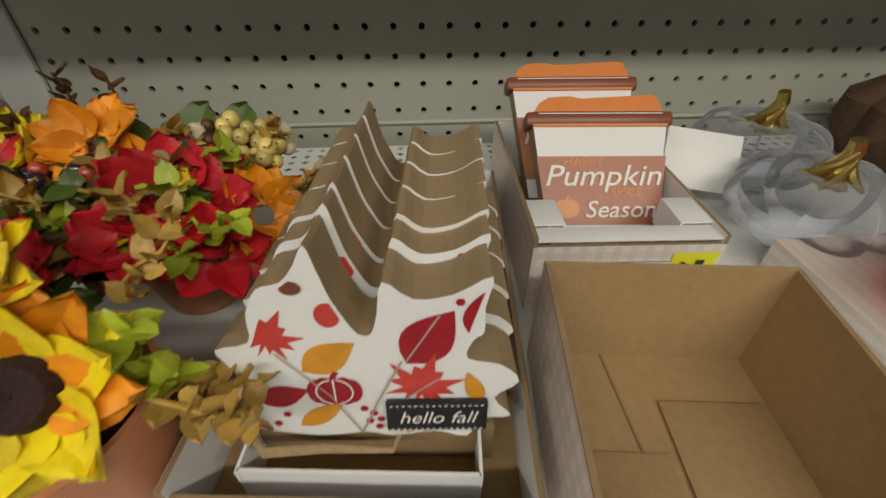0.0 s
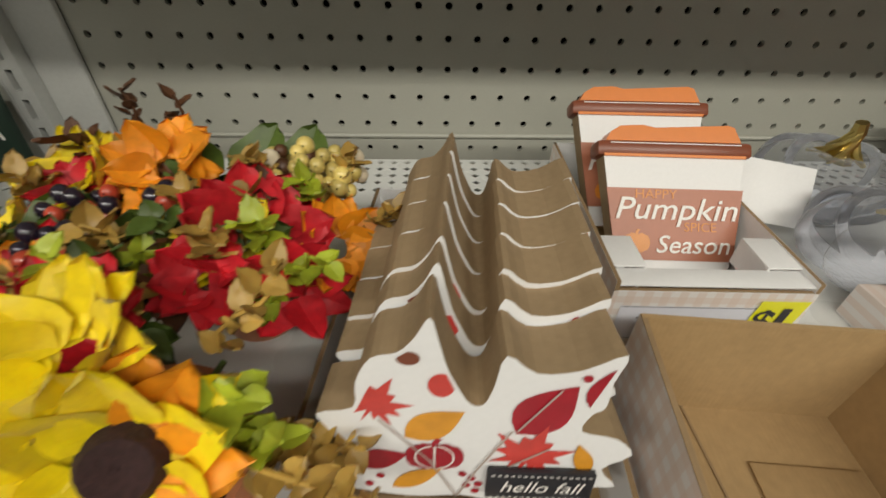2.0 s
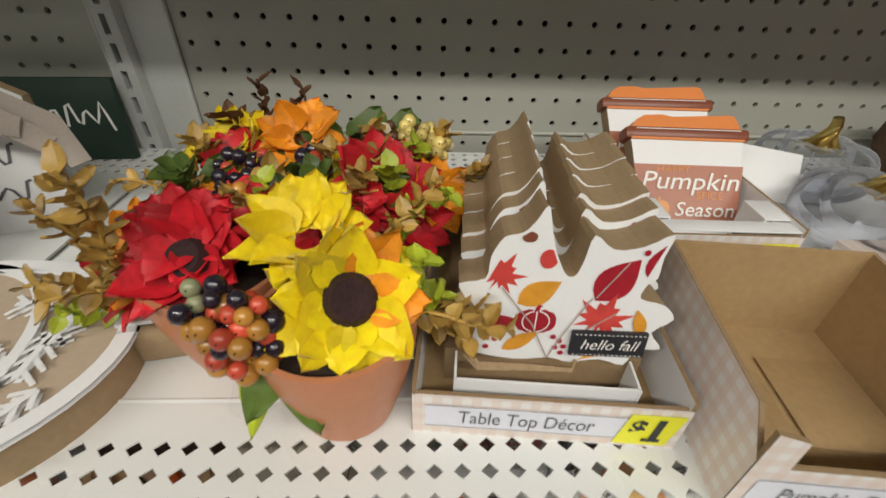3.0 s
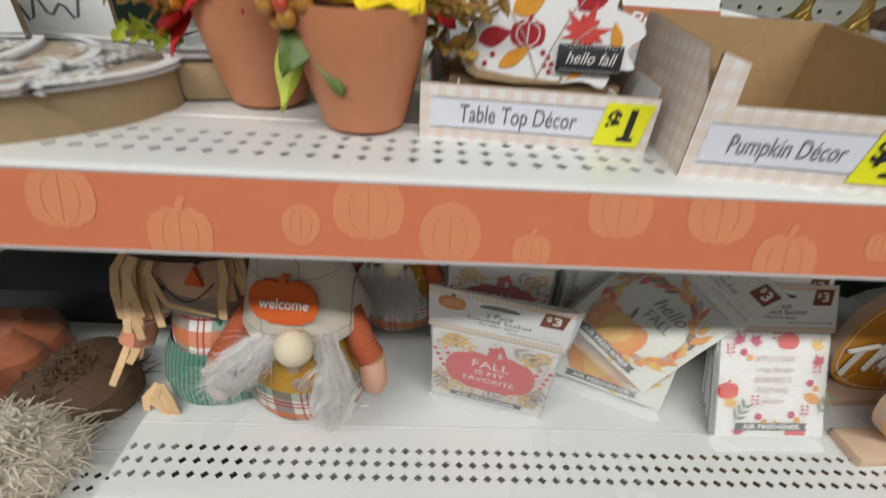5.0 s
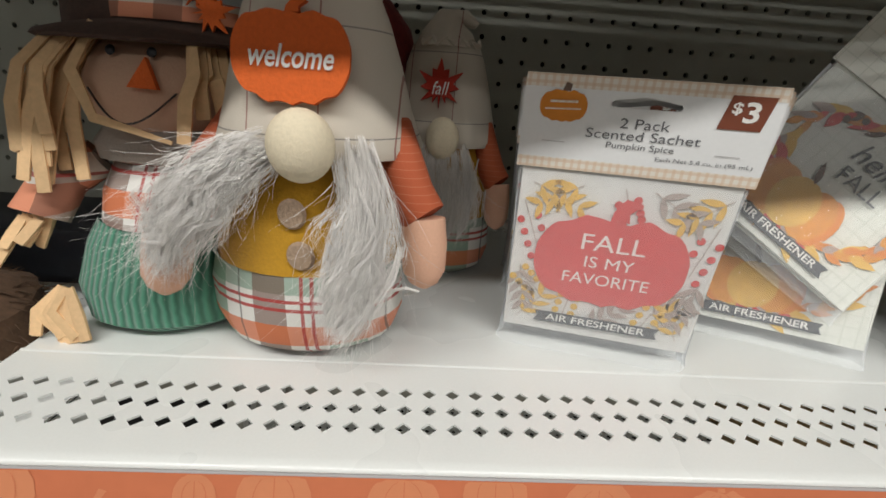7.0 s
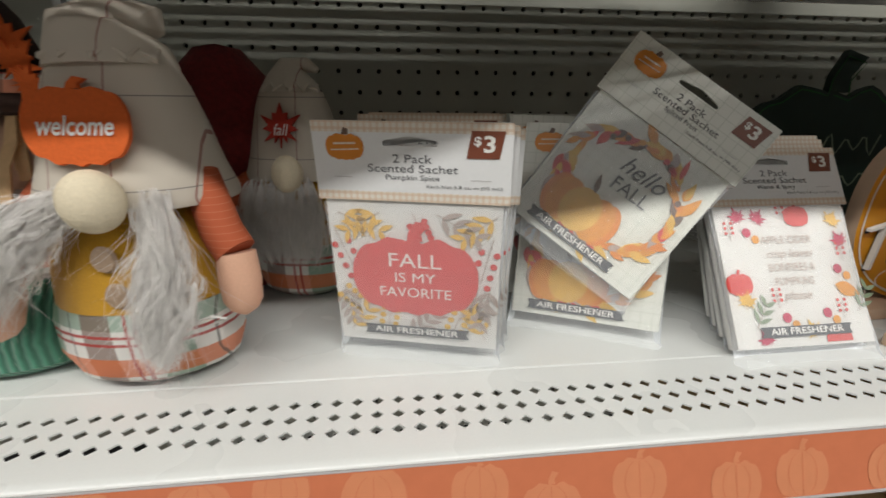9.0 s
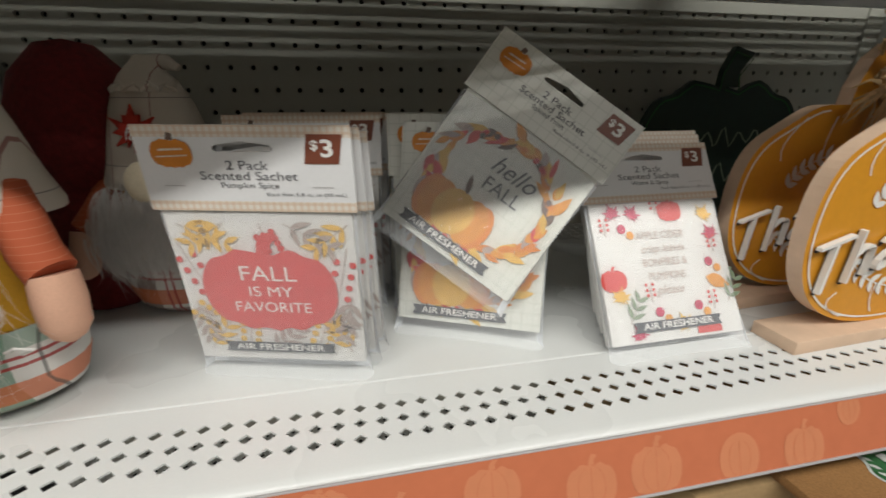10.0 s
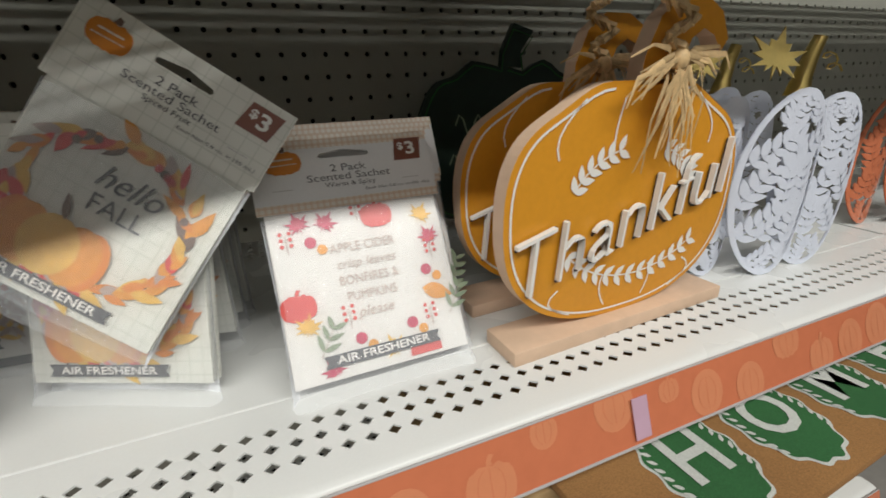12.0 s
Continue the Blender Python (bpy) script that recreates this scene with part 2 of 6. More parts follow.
M_PALEINK = paint("pale_taupe_ink", (0.52, 0.42, 0.37), 0.5, var=0.1, bump=0)
M_FILM = clear_film("clear_pouch", (1, 1, 1), 0.14)
M_PADW = paint("white_sachet_paper", (0.70, 0.685, 0.655), 0.3, scale=60, var=0.03, bump=0.1)
M_PADG = plaid("grey_windowpane_paper", (0.70, 0.70, 0.64), [(0, 0.0085, 0, 0.09, (0.5, 0.52, 0.45), 0.5), (1, 0.0085, 0, 0.09, (0.5, 0.52, 0.45), 0.5)], rough=0.3, bump=0.05)
M_TRIMCHK = plaid("tan_check_trim", (0.80, 0.74, 0.66), [(0, 0.004, 0, 0.4, (0.68, 0.48, 0.32), 0.5), (1, 0.004, 0, 0.4, (0.68, 0.48, 0.32), 0.5)], rough=0.4, bump=0)
M_MUSTARD = paint("mustard_painted_board", (0.68, 0.295, 0.018), 0.45, scale=200, var=0.06, bump=0.1)
M_PINE = paint("pale_pine", (0.66, 0.47, 0.33), 0.6, scale=50, var=0.12, bump=0.1)
M_RAFFIA = paint("raffia", (0.60, 0.42, 0.21), 0.55, scale=300, var=0.2, bump=0.3, spread=0.25)
M_WMETAL = paint("white_powder_coat", (0.70, 0.74, 0.84), 0.4, scale=400, var=0.03, bump=0.05)
M_GOLD = paint("gold_metal", (0.72, 0.56, 0.20), 0.3, metal=1.0, scale=80, var=0.15, bump=0.25)
M_GREENSIGN = paint("dark_green_board", (0.010, 0.030, 0.019), 0.6, scale=80, var=0.2, bump=0.05)
M_COIR = paint("coir_mat", (0.30, 0.15, 0.05), 0.95, scale=900, var=0.45, bump=1.0)
M_MATGRN = paint("green_flocked_coir", (0.03, 0.13, 0.04), 0.95, scale=900, var=0.4, bump=1.0)
M_MATWHT = paint("white_flocked_coir", (0.60, 0.62, 0.58), 0.95, scale=900, var=0.3, bump=1.0)
M_GLASSC = clear_film("clear_glass", (0.84, 0.85, 0.88), 0.015)
M_GLASSR = glass("red_glass", (0.62, 0.012, 0.02))
M_LINEN = plaid("cream_windowpane_linen", (0.60, 0.54, 0.46), [(0, 0.035, 0.3, 0.022, (0.25, 0.06, 0.05), 0.75), (1, 0.05, 0.62, 0.014, (0.12, 0.11, 0.11), 0.7)], weave=1200)
M_FELTO = paint("orange_felt", (0.68, 0.125, 0.02), 0.95, scale=500, var=0.12, bump=0.5)
M_FELTR = paint("red_felt", (0.44, 0.035, 0.02), 0.95, scale=500, var=0.12, bump=0.5)
M_FELTM = paint("mustard_felt", (0.52, 0.27, 0.012), 0.95, scale=500, var=0.12, bump=0.5, sheen=0.2)
M_FELTC = paint("cream_felt_ball", (0.78, 0.68, 0.50), 0.95, scale=500, var=0.08, bump=0.6)
M_FUR = paint("grey_plush_fur", (0.80, 0.77, 0.74), 0.6, scale=80, var=0.1, bump=0, spread=0.25, sheen=0.3)
M_SKIN = paint("peach_cotton", (0.72, 0.42, 0.29), 0.9, scale=700, var=0.06, bump=0.3)
M_RUST = plaid("rust_dotted_cotton", (0.40, 0.085, 0.03), [(1, 0.004, 0, 0.10, (0.6, 0.3, 0.2), 0.25)], weave=900)
M_BURLAP = paint("burlap_button", (0.42, 0.30, 0.21), 0.95, scale=700, var=0.3, bump=1.0)
GRN, RED, ORG, BRN = (0.13, 0.29, 0.19), (0.42, 0.035, 0.03), (0.66, 0.16, 0.04), (0.17, 0.08, 0.055)
M_TARTAN = plaid("autumn_tartan", (0.74, 0.72, 0.68), [
    (0, 0.080, 0.15, 0.25, GRN, 0.72), (1, 0.060, 0.78, 0.20, GRN, 0.62), (0, 0.080, 0.64, 0.24, BRN, 0.72), (1, 0.060, 0.20, 0.25, ORG, 0.8), (1, 0.060, 0.0, 0.14, BRN, 0.45),
    (1, 0.060, 0.60, 0.035, RED, 0.9), (1, 0.060, 0.69, 0.035, RED, 0.9), (0, 0.080, 0.98, 0.025, RED, 0.85), (0, 0.080, 0.05, 0.025, RED, 0.85), (0, 0.080, 0.52, 0.015, (0.1, 0.1, 0.09), 0.7)])
M_TARTANO = plaid("orange_check_shirt", (0.74, 0.68, 0.6), [(1, 0.034, 0.1, 0.5, ORG, 0.8), (0, 0.034, 0.3, 0.4, BRN, 0.7), (1, 0.034, 0.7, 0.06, RED, 0.8)])
M_CORD = ribbed("green_corduroy", (0.075, 0.245, 0.16), 0.0052)
M_HATBRN = paint("brown_felt_hat", (0.055, 0.03, 0.022), 0.95, scale=300, var=0.3, bump=0.5)
M_STRAWC = paint("straw_cloth", (0.72, 0.48, 0.26), 0.85, scale=300, var=0.12, bump=0.3, spread=0.15)
M_FACE = paint("peach_doll_cloth", (0.58, 0.37, 0.26), 0.9, scale=700, var=0.06, bump=0.3)
M_SCARF = paint("taupe_scarf", (0.36, 0.31, 0.27), 0.9, scale=600, var=0.1, bump=0.4)
M_DKRED = paint("dark_red_plush", (0.16, 0.012, 0.012), 0.95, scale=200, var=0.4, bump=0.6)
M_CREAMFUR = paint("cream_plush", (0.62, 0.56, 0.45), 0.9, scale=200, var=0.15, bump=0.4, spread=0.2)
M_BRNPLUSH = paint("brown_plush", (0.10, 0.055, 0.03), 0.95, scale=200, var=0.35, bump=0.6)
M_RUSTPL = paint("rust_velvet", (0.30, 0.085, 0.03), 0.8, scale=120, var=0.3, bump=0.3, sheen=0.3)
M_NAVY = paint("dark_plastic_tray", (0.02, 0.022, 0.03), 0.5, var=0.3, bump=0.1)
M_TWINE = paint("jute_twine", (0.36, 0.25, 0.14), 0.95, scale=500, var=0.25, bump=0.8)
M_TUBE = paint("lamp_housing", (0.8, 0.8, 0.8), 0.5, var=0.03, bump=0)


# ---- shapes ----
class Shape:
    """Gathers pieces of one mesh, each with a material slot."""

    def __init__(self):
        self.v, self.f, self.m, self.mats = [], [], [], []

    def slot(self, mat):
        if mat not in self.mats:
            self.mats.append(mat)
        return self.mats.index(mat)

    def add(self, verts, faces, mat, m=None):
        o, s = len(self.v), self.slot(mat)
        self.v += [tuple(m @ Vector(p)) if m else tuple(p) for p in verts]
        self.f += [tuple(i + o for i in f) for f in faces]
        self.m += [s] * len(faces)
        return self

    def box(self, c, s, mat, m=None, bevel=0.0):
        b = bmesh.new()
        bmesh.ops.create_cube(b, size=1)
        bmesh.ops.scale(b, vec=s, verts=b.verts)
        if bevel:
            bmesh.ops.bevel(b, geom=b.edges[:], offset=bevel, segments=2, affect="EDGES", profile=0.5)
        bmesh.ops.translate(b, vec=c, verts=b.verts)
        b.verts.index_update()
        self.add([v.co[:] for v in b.verts], [[v.index for v in f.verts] for f in b.faces], mat, m)
        b.free()
        return self

    def prism(self, outline, y0, y1, mat, side=None, m=None):
        """An outline in x and z, from y0 (front) to y1."""
        n = len(outline)
        vs = [(x, y0, z) for x, z in outline] + [(x, y1, z) for x, z in outline]
        self.add(vs, [tuple(range(n)), tuple(range(2 * n - 1, n - 1, -1))], mat, m)
        return self.add(vs, [(i, i + n, (i + 1) % n + n, (i + 1) % n) for i in range(n)], side or mat, m)

    def flat(self, outline, y, mat, m=None):
        return self.add([(x, y, z) for x, z in outline], [tuple(range(len(outline)))], mat, m)

    def lathe(self, prof, mat, seg=24, m=None, wob=None, squash=1.0):
        vs, fs, n = [], [], len(prof)
        for i in range(seg):
            a = 2 * math.pi * i / seg
            for j, (r, z) in enumerate(prof):
                k = wob(a, j / (n - 1)) if wob else 1
                vs.append((r * k * math.cos(a), r * k * math.sin(a) * squash, z))
        for i in range(seg):
            for j in range(n - 1):
                p, q = i * n + j, (i + 1) % seg * n + j
                fs.append((p, q, q + 1, p + 1))
        return self.add(vs, fs, mat, m)

    def ball(self, c, r, mat, seg=12, rings=8, m=None):
        r = r if isinstance(r, (tuple, list)) else (r, r, r)
        vs, fs = [(c[0], c[1], c[2] - r[2])], []
        for j in range(1, rings):
            t = math.pi * j / rings
            for i in range(seg):
                a = 2 * math.pi * i / seg
                vs.append((c[0] + r[0] * math.sin(t) * math.cos(a), c[1] + r[1] * math.sin(t) * math.sin(a), c[2] - r[2] * math.cos(t)))
        vs.append((c[0], c[1], c[2] + r[2]))
        last = len(vs) - 1
        for i in range(seg):
            k = (i + 1) % seg
            fs.append((0, 1 + k, 1 + i))
            for j in range(rings - 2):
                fs.append((1 + j * seg + i, 1 + j * seg + k, 1 + (j + 1) * seg + k, 1 + (j + 1) * seg + i))
            fs.append((last, 1 + (rings - 2) * seg + i, 1 + (rings - 2) * seg + k))
        return self.add(vs, fs, mat, m)

    def tube(self, pts, rad, mat, seg=6, m=None, flatten=1.0):
        pts = [Vector(p) for p in pts]
        n = len(pts)
        rads = rad if isinstance(rad, (list, tuple)) else [rad] * n
        vs, fs = [], []
        for i, p in enumerate(pts):
            d = (pts[min(i + 1, n - 1)] - pts[max(i - 1, 0)]).normalized()
            u = d.cross(Vector((0.13, -1, 0.21))).normalized()
            w = d.cross(u)
            for k in range(seg):
                a = 2 * math.pi * k / seg
                vs.append(p + rads[i] * (math.cos(a) * u + math.sin(a) * w * flatten))
        for i in range(n - 1):
            for k in range(seg):
                fs.append((i * seg + k, i * seg + (k + 1) % seg, (i + 1) * seg + (k + 1) % seg, (i + 1) * seg + k))
        fs += [tuple(range(seg - 1, -1, -1)), tuple(range((n - 1) * seg, n * seg))]
        return self.add(vs, fs, mat, m)

    def petal(self, m, length, width, mat, curl=0.3, cup=0.25, tip=0.6, n=8, thick=0.0004):
        """A petal or leaf that grows along local +y, its face to +z, curling up or down along its length."""
        vs, fs = [], []
        for side in (0, 1):
            for i in range(n + 1):
                s = i / n
                w = width * 0.5 * (math.sin(math.pi * min(1, s ** tip)) ** 0.6 + (0.22 if s < 0.5 else 0) * (1 - 2 * s if s < 0.5 else 0))
                y, z = length * s, curl * length * s * s
                for k in (-1, -0.5, 0, 0.5, 1):
                    vs.append((k * w * (1 + .05 * math.sin(11 * s + 3 * k)), y - .05 * length * abs(k) * s, z + cup * abs(k) ** 1.6 * w - .10 * w * (k == 0) + 0.055 * length * math.sin(7 * s + 5 * k) * s * abs(k) - side * thick))
        o = 5 * (n + 1)
        for i in range(n):
            for k in range(4):
                p = i * 5 + k
                fs.append((p, p + 1, p + 6, p + 5))
                fs.append((o + p, o + p + 5, o + p + 6, o + p + 1))
        return self.add(vs, fs, mat, m)

    def sheet(self, x0, z0, nx, nz, px, pz, hole, thick, mat, m=None):
        """A plate with a grid of holes, its front in y=0; hole: eight points round a cell's centre."""
        ring = [(-.5, -.5), (0, -.5), (.5, -.5), (.5, 0), (.5, .5), (0, .5), (-.5, .5), (-.5, 0)]
        vs, fs = [], []
        for i in range(nx):
            for j in range(nz):
                cx, cz, o = x0 + (i + .5) * px, z0 + (j + .5) * pz, len(vs)
                vs += [(cx + a * px, 0, cz + b * pz) for a, b in ring]
                vs += [(cx + a, 0, cz + b) for a, b in hole]
                vs += [(cx + a, thick, cz + b) for a, b in hole]
                for k in range(8):
                    q = (k + 1) % 8
                    fs += [(o + k, o + q, o + 8 + q, o + 8 + k), (o + 8 + k, o + 8 + q, o + 16 + q, o + 16 + k)]
        return self.add(vs, fs, mat, m)

    def mesh(self, name, smooth=True):
        me = bpy.data.meshes.new(name)
        me.from_pydata(self.v, [], self.f)
        for mt in self.mats:
            me.materials.append(mt)
        me.polygons.foreach_set("material_index", self.m)
        me.validate()
        b = bmesh.new()
        b.from_mesh(me)
        bmesh.ops.remove_doubles(b, verts=b.verts, dist=1e-6)
        b.to_mesh(me)
        b.free()
        if smooth:
            me.polygons.foreach_set("use_smooth", [True] * len(me.polygons))
            me.set_sharp_from_angle(angle=radians(38))
        me.update()
        return me


def part(name, shape, parent=None, label="", m=None, smooth=True):
    o = new(name, shape.mesh(name, smooth))
    if m is not None:
        o.matrix_basis = m
    if parent is not None:
        o.parent = parent
    return tagged(o, label)


def solid(name, shape, label, category, m=None, kind="", group="", smooth=True):
    return tagged(part(name, shape, None, "", m, smooth), label, category, group, kind)


def thing(name, label, category, m=None, group=""):
    o = new(name)
    o.empty_display_size = 0.02
    if m is not None:
        o.matrix_basis = m
    return tagged(o, label, category, group)


_texts = {}


def letters(text, size, shear=0.0, extrude=0.0, bold=0.0, space=1.0):
    """Vertices and faces of a word, centred, in x and z, facing -y."""
    key = (text, size, shear, extrude, bold, space)
    if key not in _texts:
        c = bpy.data.curves.new("word", "FONT")
        c.body, c.size, c.shear, c.extrude, c.offset, c.space_character = text, size, shear, extrude, bold, space
        c.align_x, c.align_y, c.resolution_u = "CENTER", "CENTER", 3
        o = bpy.data.objects.new("word", c)
        me = bpy.data.meshes.new_from_object(o)
        _texts[key] = ([(v.co.x, -v.co.z, v.co.y) for v in me.vertices], [tuple(p.vertices) for p in me.polygons])
        bpy.data.objects.remove(o)
        bpy.data.curves.remove(c)
        bpy.data.meshes.remove(me)
    return _texts[key]


def word(shape, text, x, z, y, size, mat, shear=0.0, extrude=0.0, bold=0.0, turn=0.0, width=None, m=None):
    vs, fs = letters(text, size, shear, extrude, bold)
    k = 1.0
    if width:
        k = width / (max(v[0] for v in vs) - min(v[0] for v in vs))
    mm = pose(x, y, z, 0, turn, 0) @ Matrix.Diagonal((k, 1, 1, 1))
    shape.add(vs, fs, mat, (m @ mm) if m else mm)


def circle(cx, cz, rx, rz=None, n=20):
    rz = rz or rx
    return [(cx + rx * math.cos(2 * math.pi * i / n), cz + rz * math.sin(2 * math.pi * i / n)) for i in range(n)]


def pumpkin_outline(cx, cz, w, h, lobes=5, n=60, stem=True):
    """The flat outline of a pumpkin, lobed above and below, with a curved stem."""
    pts = []
    for i in range(n):
        a = 2 * math.pi * i / n + math.pi / 2 + 0.12
        x, z = math.cos(a), math.sin(a)
        x = math.copysign(abs(x) ** 0.8, x)
        z = math.copysign(abs(z) ** 0.8, z)
        k = 1 + 0.045 * math.cos(lobes * math.pi * x) * (abs(z) > 0.3)
        pts.append((cx + x * w / 2, cz + z * k * h / 2 * (1 - 0.10 * (abs(x) < 0.18) * (z > 0))))
    if stem:
        pts += [(cx + 0.07 * w, cz + .46 * h), (cx + .06 * w, cz + .55 * h), (cx + .13 * w, cz + .66 * h), (cx + .02 * w, cz + .70 * h), (cx - .04 * w, cz + .56 * h), (cx - .05 * w, cz + .46 * h)]
        top = pts[-6:]
        body = [p for p in pts[:-6]]
        return top + body
    return pts


def leaf_outline(x, z, length, width, turn, n=8):
    c, s = math.cos(turn), math.sin(turn)
    pts = [(length * i / n, width / 2 * math.sin(math.pi * (i / n) ** 0.8)) for i in range(n + 1)]
    pts += [(a, -b) for a, b in reversed(pts[1:-1])]
    return [(x + a * c - b * s, z + a * s + b * c) for a, b in pts]


def maple_outline(x, z, r, turn=0.0):
    rad = [1, .52, .62, .42, .95, .5, .72, .38, .78, .34, .5, .2, .62, .2, .5, .34, .78, .38, .72, .5, .95, .42, .62, .52]
    n = len(rad)
    return [(x + r * k * math.sin(turn + 2 * math.pi * i / n), z + r * k * math.cos(turn + 2 * math.pi * i / n)) for i, k in enumerate(rad)]


OCT = [(-.7071, -.7071), (0, -1), (.7071, -.7071), (1, 0), (.7071, .7071), (0, 1), (-.7071, .7071), (-1, 0)]
PEG = [(a * .0031, b * .0031) for a, b in OCT]
DIA = [(-.0021, -.0019), (0, -.0038), (.0021, -.0019), (.0042, 0), (.0021, .0019), (0, .0038), (-.0021, .0019), (-.0042, 0)]
SLOT = [(-.003, -.0088), (0, -.0088), (.003, -.0088), (.003, 0), (.003, .0088), (0, .0088), (-.003, .0088), (-.003, 0)]
INCH = 0.0254
BACK = 0.3663
UP, LOW, BASE = 1.2597, 0.950, 0.64
BAY0, BAY1 = -0.0127, 1.2065

# ---- the store round the aisle ----
solid("floor", Shape().box((0.3, -1.5, -0.05), (9, 8, 0.1), M_FLOOR), "pale vinyl store floor", "floor", kind="structure")
solid("ceiling", Shape().box((0.3, -1.5, 3.65), (9, 8, 0.1), M_CEIL), "white tiled store ceiling", "ceiling", kind="structure")
solid("wall_north", Shape().box((0.3, 2.55, 1.8), (9, 0.1, 3.6), M_WALLP), "plain painted store wall", "wall", kind="structure")
solid("wall_south", Shape().box((0.3, -5.55, 1.8), (9, 0.1, 3.6), M_WALLP), "plain painted store wall", "wall", kind="structure")
solid("wall_west", Shape().box((-4.25, -1.5, 1.8), (0.1, 8, 3.6), M_WALLP), "plain painted store wall", "wall", kind="structure")
solid("wall_east", Shape().box((4.85, -1.5, 1.8), (0.1, 8, 3.6), M_WALLP), "plain painted store wall", "wall", kind="structure")
solid("partition", Shape().box((0.3, -2.2, 0.925), (7, 0.4, 1.85), M_WALLP), "plain facing shelf row across the aisle", "partition", kind="structure")


def ceiling_light(x, y, length):
    t = thing("ceiling_light", "white ceiling tube light housing hung over the aisle", "lamp", pose(x, y, LAMP_Z + 0.06), "aisle lights")
    part("housing", Shape().box((0, 0, 0.03), (length, 0.18, 0.06), M_TUBE, bevel=0.01), t)
    for k in (-0.4, 0.4):
        part("hanger", Shape().tube([(k * length, 0, 0.05), (k * length, 0, 0.49)], 0.004, M_UPRIGHT), t)


for lx in (-1.1, 1.4):
    ceiling_light(lx, LAMP_Y, 2.3)
# housing for the added rear fill row
ceiling_light(0.2, -3.6, 4.6)

# ---- gondola: pegboard back, uprights, shelves ----
XU, ZU = 0.3618, 1.3647
XL, ZL = 0.4323, 1.2144


def pegboard(name, x0, nx, z0, nz, xp, zp):
    """Board of 1-inch cells whose holes fall on the phase (xp, zp)."""
    sx = xp + (round((x0 - xp) / INCH)) * INCH - INCH / 2
    sz = zp + (round((z0 - zp) / INCH)) * INCH - INCH / 2
    s = Shape().sheet(sx, sz, nx, nz, INCH, INCH, PEG, 0.005, M_PANEL)
    lower = 0.0015 if zp == ZL else 0.0
    return solid(name, s, "off-white pegboard back panel with round holes", "pegboard", pose(0, BACK + lower, 0), "structure", smooth=False)


pegboard("back_panel_1", 0.02, 46, 1.245, 34, XU, ZU)
pegboard("back_panel_2", 0.02, 46, 0.62, 24, XL, ZL)
pegboard("back_panel_3", -1.19, 45, 1.245, 34, XU, ZU)
pegboard("back_panel_4", -1.19, 45, 0.62, 24, XL, ZL)
pegboard("back_panel_5", 1.25, 30, 0.62, 46, XL, ZL)
# black sheet gives the peg holes the shade of a hollow core
solid("core_shade_sheet", Shape().box((0.3, BACK + 0.05, 1.1), (4, 0.01, 2.2), M_VOIDSHADE), "black sheet standing in for the shade of the hollow behind the pegboard", "panel", kind="structure")
s = Shape()
s.tube([(-1.2, BACK - 0.001, 1.2765), (2.2, BACK - 0.001, 1.2765)], 0.0022, M_PANEL, 8)
solid("panel_joint", s, "raised off-white joint between two pegboards", "trim", kind="structure")


def upright(name, x):
    t = Shape()
    t.sheet(x - 0.0335 - 0.0105, 0.1, 1, 76, 0.021, INCH, SLOT, 0.01, M_UPRIGHT, pose(0, BACK - 0.02, 0))
    t.box((x - 0.044, BACK - 0.009, 1.07), (0.002, 0.0235, 1.95), M_UPRIGHT)
    t.box((x - 0.0225, BACK - 0.009, 1.07), (0.002, 0.0235, 1.95), M_UPRIGHT)
    t.box((x - 0.060, BACK - 0.001, 1.07), (0.030, 0.004, 1.95), M_PANEL)
    t.box((x - 0.001, BACK - 0.004, 1.07), (0.041, 0.006, 1.95), M_UPRIGHT, bevel=0.0015)
    # black strip stands in for the shade inside the slots
    t.box((x - 0.033, BACK - 0.006, 1.07), (0.019, 0.002, 1.95), M_VOIDSHADE)
    solid(name, t, "grey slotted steel shelf upright", "upright", kind="structure", smooth=False)


upright("upright_1", 0.0)
upright("upright_2", BAY1 + 0.04)


